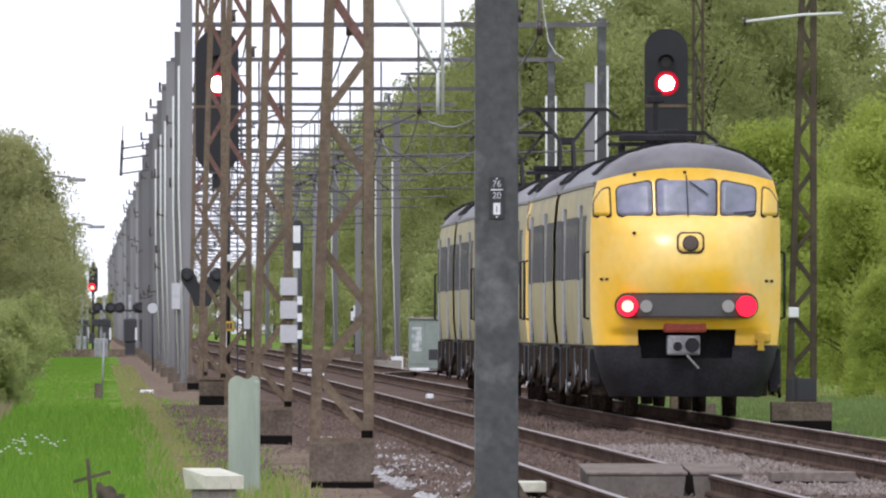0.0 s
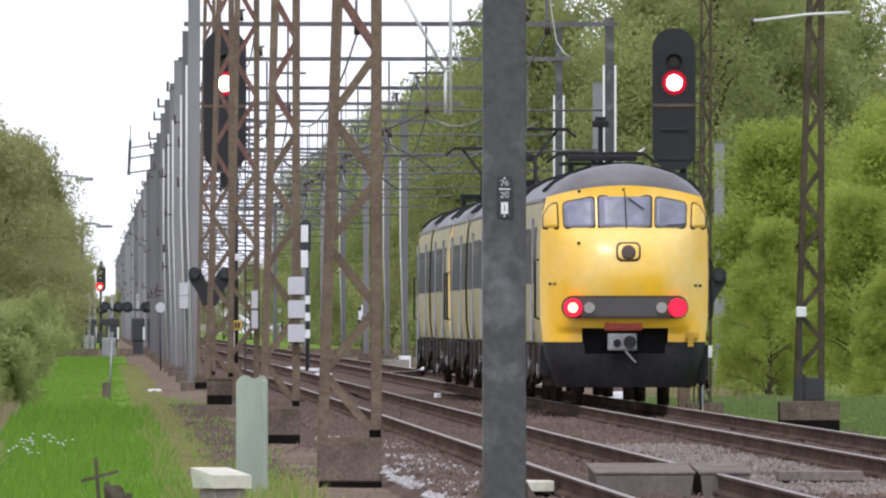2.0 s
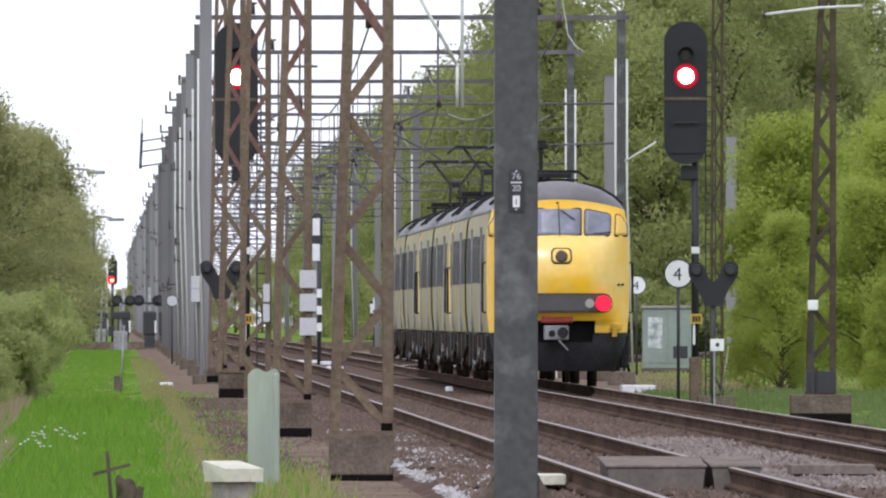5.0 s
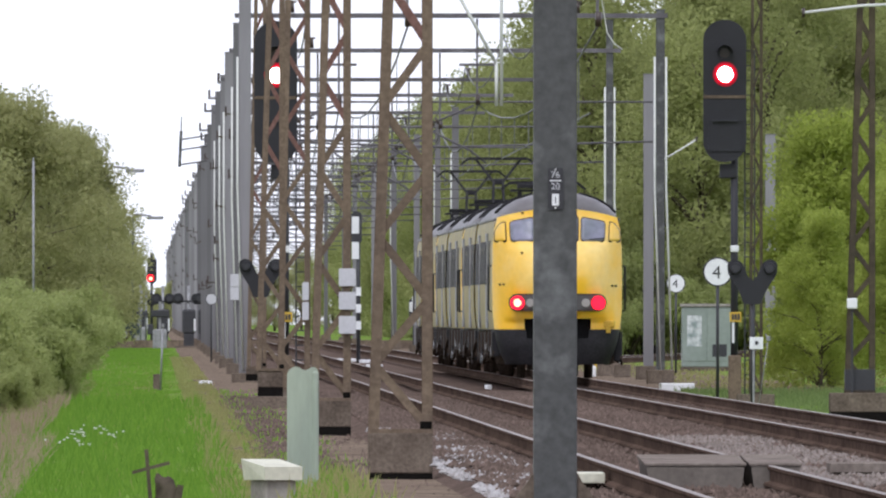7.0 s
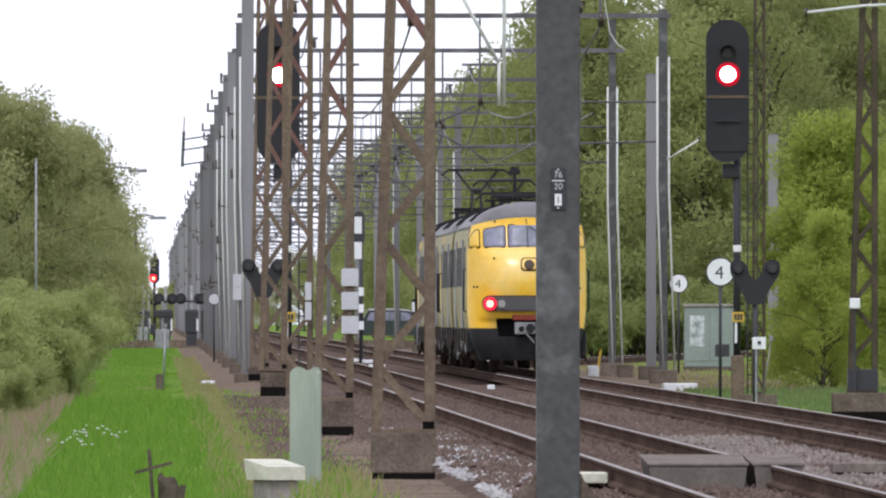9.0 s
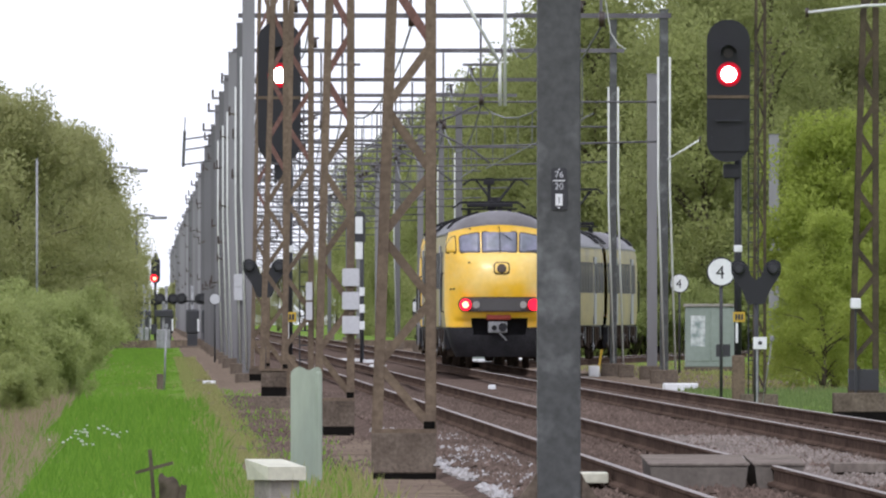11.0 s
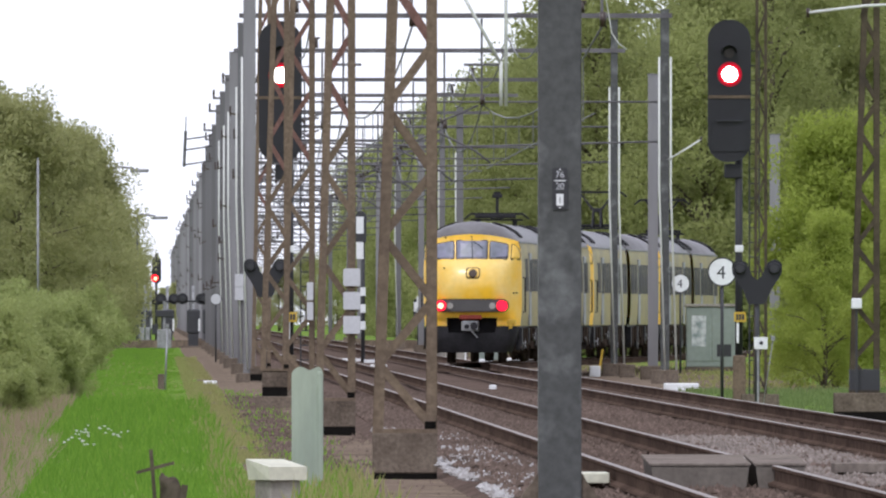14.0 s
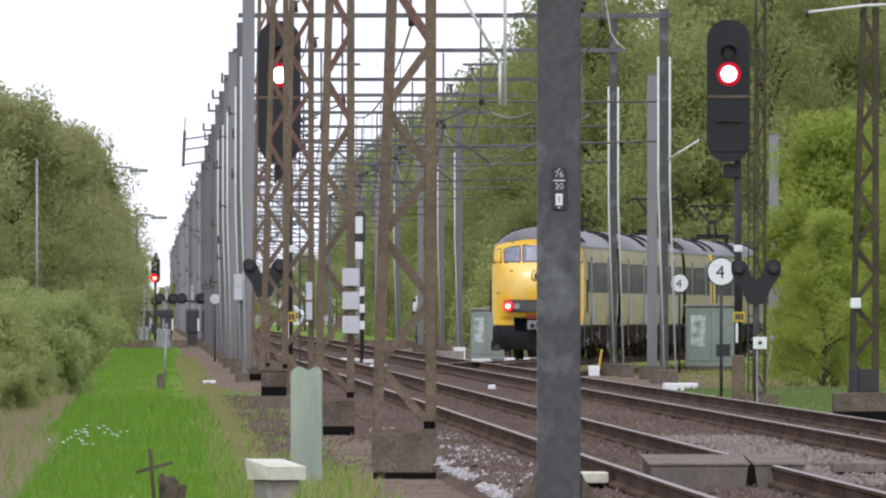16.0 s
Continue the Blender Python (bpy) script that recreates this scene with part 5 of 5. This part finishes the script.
block(13.4, 850, 0.9, 0.5, -0.5, -0.2, "pale broken slab beside the cabinet", WHITE, 12)
block(7.1, 740, 0.5, 0.5, -0.3, -0.2, "flat pale slab between the tracks", WHITE, 8)
block(6.75, 830, 1.1, 0.8, -0.3, -0.18, "long pale concrete slab between the tracks")
block(7.45, 800, 0.6, 0.6, -0.3, -0.16, "small pale concrete slab between the tracks", turn=14)
block(7.5, 512, 0.13, 0.2, -0.3, -0.16, "white plastic lump between the rails", turn=20)
block(13.1, 570, 0.85, 0.5, -0.5, -0.3, "white concrete plank beside the far track", turn=5)
block(1.3, 606, 0.36, 0.3, -0.5, -0.34, "white stone on the cinder path")
block(11.5, 900, 0.9, 0.8, -0.5, -0.02, "heap of pale concrete rubble", PALE_CONCRETE, 24)
block(11.95, 905, 0.4, 0.6, -0.5, 0.12, "broken pale concrete slab", WHITE, 9)
block(12.2, 860, 0.6, 0.5, -0.5, -0.25, "white broken slab beside the branch", WHITE, 30)
block(14.3, 695, 0.5, 0.5, -0.5, -0.1, "grey concrete cable box beside the far track", CONCRETE)
block(-0.02, 575, 0.17, 0.2, -0.55, -0.08, "small concrete marker block in the grass", CONCRETE)


def stake(x, y, z, label, r=0.025, lean=0.06):
    m = thing("marker_stake", pose(x, y, 0), label, "stake", "marker stakes")
    bm = bmesh.new()
    tube(bm, [(0, 0, -0.55), (lean, 0, z)], r, 8)
    part("rod", bm, STEEL, m)
    part("tip", boxed(lean - 0.04, lean + 0.04, -0.04, 0.04, z, z + 0.1, bevel=0.01), STEEL, m)


stake(0.08, 572, 1.1, "thin grey steel marker stake in the grass")
stake(12.0, 452, 0.9, "thin leaning pale stake beside the signal", 0.008, 0.22)


def white_board_post(x, y, plates, top, label):
    m = thing("marker_board", pose(x, y, 0), label, "sign", "marker boards")
    part("backing", slab(bmesh.new(), outline("", 0.38, 1.2, 0.18), -0.02, 0.02, 0.05, top - 0.6), SIGN_DARK, m)
    for z0, z1 in plates:
        part("white_panel", boxed(-0.12, 0.14, -0.04, -0.02, z0, z1, bevel=0.01), WHITE, m)
    bm = bmesh.new()
    tube(bm, [(0.12, 0.05, -0.5), (0.12, 0.05, top - 0.4)], 0.07, 10)
    part("post", bm, SIGN_DARK, m)
    for z in (0.9, 1.5, 2.1):
        part("post_band", boxed(0.03, 0.21, -0.04, 0.14, z, z + 0.3), WHITE, m)


white_board_post(7.0, 800, [(4.3, 4.9), (3.4, 4.0)], 5.1, "black marker board with two white panels on a banded post")
white_board_post(13.5, 1200, [(1.6, 2.1)], 2.3, "distant black marker board on a banded post")


def pale_plates(x, y, zs, w, h, label):
    m = thing("enamel_plates", pose(x, y, 0), label, "sign", "pale mast plates")
    for z in zs:
        part("plate", slab(bmesh.new(), outline("", w, h, 0.02), -0.02, 0.0, 0, z), GREY_ENAMEL, m)
    part("plate_rail", boxed(-0.03, 0.03, 0.0, 0.3, min(zs) - h / 2, max(zs) + h / 2), RUST, m)


pale_plates(2.98, 454.4, (1.9, 1.5), 0.13, 0.36, "pair of narrow pale plates on a lattice mast")
pale_plates(2.5, 711.7, (2.5, 2.1), 0.4, 0.42, "pale weathered enamel board on a steel mast")


def small_white_box():
    m = thing("junction_box", pose(12.04, 391.6, 0), "small white junction box on the lattice mast", "junction box")
    part("case", boxed(-0.09, 0.09, -0.06, 0.06, 1.53, 1.71, bevel=0.02), WHITE, m)
    part("conduit", bar(bmesh.new(), (0.0, 0.02, -0.1), (0.0, 0.02, 1.53), 0.04), SIGN_DARK, m)


small_white_box()


def small_plate_stand():
    m = thing("plate_stand", pose(11.7, 448, 0), "small white plate on a thin stand beside the signal", "sign")
    part("plate", boxed(0.04, 0.31, -0.02, 0.0, 0.74, 0.98, bevel=0.01), WHITE, m)
    part("plate_mark", disc(bmesh.new(), 0.04, -0.03, -0.02, 0.18, 0.865), SIGN_DARK, m)
    part("stand", bar(bmesh.new(), (0.12, 0.02, -0.55), (0.12, 0.02, 0.8), 0.04), STEEL, m)


small_plate_stand()


def points_machine():
    m = thing("points_box", pose(13.45, 702, 0), "white points box with a yellow lever post", "track equipment")
    part("case", boxed(-0.17, 0.17, -0.2, 0.2, -0.5, -0.16, bevel=0.03), WHITE, m)
    part("lever", bar(bmesh.new(), (0.14, -0.1, -0.3), (0.24, -0.1, 0.35), 0.07), SIGN_YELLOW, m)


points_machine()


# ---- the far level crossing ----
def crossing_post(x, y, reach, label):
    """A warning post of the crossing: housing, pole, and two lamp shields on arms, seen from behind."""
    m = thing("crossing_post", pose(x, y, 0), label, "level crossing signal", "crossing gear")
    part("housing", box(boxed(-0.36, 0.4, -0.25, 0.25, 0.35, 1.75, bevel=0.12), -0.28, 0.3, -0.2, 0.2, -0.5, 0.36), SIGN_DARK, m)
    part("white_strip", boxed(0.3, 0.4, -0.28, -0.25, 0.5, 1.2), WHITE, m)
    bm = bmesh.new()
    tube(bm, [(0, 0.1, -0.6), (0, 0.1, 3.1)], 0.08, 10)
    part("pole", bm, STEEL, m)
    part("arm", bar(bmesh.new(), (-reach, 0, 2.2), (reach, 0, 2.2), 0.1), SIGN_DARK, m)
    for s in (-1, 1):
        part("lamp_shield", disc(bmesh.new(), 0.32, -0.05, 0.0, s * reach, 2.35, 18), SIGNAL_BLACK, m)
        part("lamp_back", disc(bmesh.new(), 0.17, -0.3, -0.05, s * reach, 2.35, 14), SIGN_DARK, m)
    part("foot", boxed(-0.8, 0.85, -0.3, 0.3, -0.6, -0.35, bevel=0.03), CONCRETE, m)


crossing_post(1.79, 1294, 0.6, "dark level-crossing warning post with two lamp shields")
crossing_post(0.32, 1308, 0.38, "dark level-crossing warning post beside the path")
crossing_post(-1.05, 1520, 0.7, "distant level-crossing warning post across the road")


def far_signal(x, y, z, label):
    m = thing("railway_signal", pose(x, y, 0), label, "railway signal", "colour-light signals")
    part("shield", slab(bmesh.new(), outline("", 0.7, 2.0, 0.34, 8), -0.02, 0.03, 0.12, z + 0.6), SIGNAL_BLACK, m)
    lens = part("red_lens", disc(bmesh.new(), 0.27, -0.06, -0.02, 0, z), SIGNAL_RED, m, "brightly lit red lens")
    part("lamp_core", disc(bmesh.new(), 0.13, -0.07, -0.06, 0.04, z - 0.04), TAIL_CORE, lens)
    bm = bmesh.new()
    tube(bm, [(0.1, 0.1, -0.6), (0.1, 0.1, z + 1.9)], 0.1, 10)
    part("post", bm, SIGN_DARK, m)


far_signal(-0.52, 1700, 4.2, "distant railway signal showing a red light")


def barrier_gear(x, y, label):
    m = thing("crossing_barrier", pose(x, y, 0), label, "level crossing barrier", "crossing gear")
    part("housing", boxed(-0.4, 0.4, -0.3, 0.3, -0.5, 0.6, bevel=0.05), STEEL, m)
    part("post", bar(bmesh.new(), (0, 0, 0.5), (0, 0, 2.2), 0.14), STEEL, m)
    part("lamp_box", boxed(-0.5, 0.5, -0.2, 0.0, 1.3, 1.7, bevel=0.05), SIGN_DARK, m)
    part("weight", boxed(-0.7, -0.35, -0.1, 0.1, 0.3, 0.9, bevel=0.04), SIGN_DARK, m)


barrier_gear(0.14, 1286, "distant grey level-crossing barrier machine")
barrier_gear(-1.2, 1500, "distant pale level-crossing gear with white boards")
crossing_post(2.72, 1310, 0.45, "dark level-crossing warning post among the masts")
stake(-1.1, 1490, 3.4, "distant pale post at the crossing", 0.06, 0.0)
stake(-0.75, 1500, 2.9, "distant pale post at the crossing", 0.06, 0.0)


def street_lamp(x, y, z, label):
    m = thing("street_lamp", pose(x, y, 0), label, "street lamp", "street lamps")
    bm = bmesh.new()
    tube(bm, [(0, 0, -0.6), (0, 0, z - 0.3), (0.2, 0, z), (1.2, 0, z - 0.1)], [0.09, 0.07, 0.06, 0.05], 8)
    part("pole", bm, PALE_GALV, m)
    part("lamp_head", boxed(1.0, 2.0, -0.15, 0.15, z - 0.32, z - 0.12, bevel=0.05), STEEL, m)


stake(-4.63, 845, 7.2, "thin pale pole before the trees", 0.045, 0.0)
street_lamp(-2.7, 1215, 9.4, "grey street lamp rising out of the trees")
street_lamp(-1.6, 1480, 8.0, "grey street lamp with a curved arm over the crossing")


def bracket_horn():
    m = thing("line_bracket", pose(0, 1080, 0), "steel bracket with a tall insulator on the portal mast", "overhead-line support")
    for z in (9.8, 9.3, 8.6):
        part("arm", bar(bmesh.new(), (1.1, 0, z), (2.45, 0, z + 0.2), 0.07), GALV, m)
    part("upright", bar(bmesh.new(), (1.06, 0, 8.5), (1.14, 0, 10.2), 0.14), GALV, m)
    part("spike", bar(bmesh.new(), (1.14, 0, 10.2), (1.16, 0, 10.9), 0.05), GALV, m)


bracket_horn()


def passing_car(x, y):
    """A dark people carrier on the crossing road."""
    m = thing("car", pose(x, y, 0), "dark green people carrier with a silver roof crossing the line", "car")
    pts = rounded([(-2.3, -0.3), (2.3, -0.3), (2.35, 0.12), (2.2, 0.32), (1.35, 0.52), (0.45, 1.1), (-0.2, 1.17), (-1.9, 1.15), (-2.25, 0.6), (-2.35, 0.1)], 0.12)
    body = part("body", slab(bmesh.new(), pts, -0.85, 0.85), CAR_GREEN, m)
    roof = bmesh.new()
    for p, q in (((1.4, 0.52), (0.45, 1.14)), ((0.5, 1.12), (-0.2, 1.2)), ((-0.15, 1.2), (-1.9, 1.18))):
        bar(roof, (p[0], 0, p[1]), (q[0], 0, q[1]), 0.09, 1.72)
    part("roof", roof, GREY_ENAMEL, m, "silver roof and pillar line")
    for ring in ([(-2.0, 0.55), (-1.3, 0.55), (-1.3, 1.02), (-1.8, 1.02)], [(-1.2, 0.55), (-0.15, 0.55), (-0.15, 1.04), (-1.2, 1.04)], [(-0.05, 0.55), (1.0, 0.55), (0.35, 1.0), (-0.05, 1.04)]):
        part("side_window", slab(bmesh.new(), rounded(ring, 0.05), -0.87, -0.84), GLASS, body)
    for k in (-1.4, 1.45):
        w = part("wheel", disc(bmesh.new(), 0.32, -0.87, -0.6, k, -0.25), RUBBER, m)
        part("rim", disc(bmesh.new(), 0.19, -0.89, -0.87, k, -0.25), STEEL, w)
    return m


ROAD = part("road", boxed(-90, 95, 1296.5, 1303.5, -0.7, -0.03), EARTH)
tagged(ROAD, "grey-brown road over the level crossing", "road", kind="structure")
CAR = passing_car(-2.2, 1300)
motions()
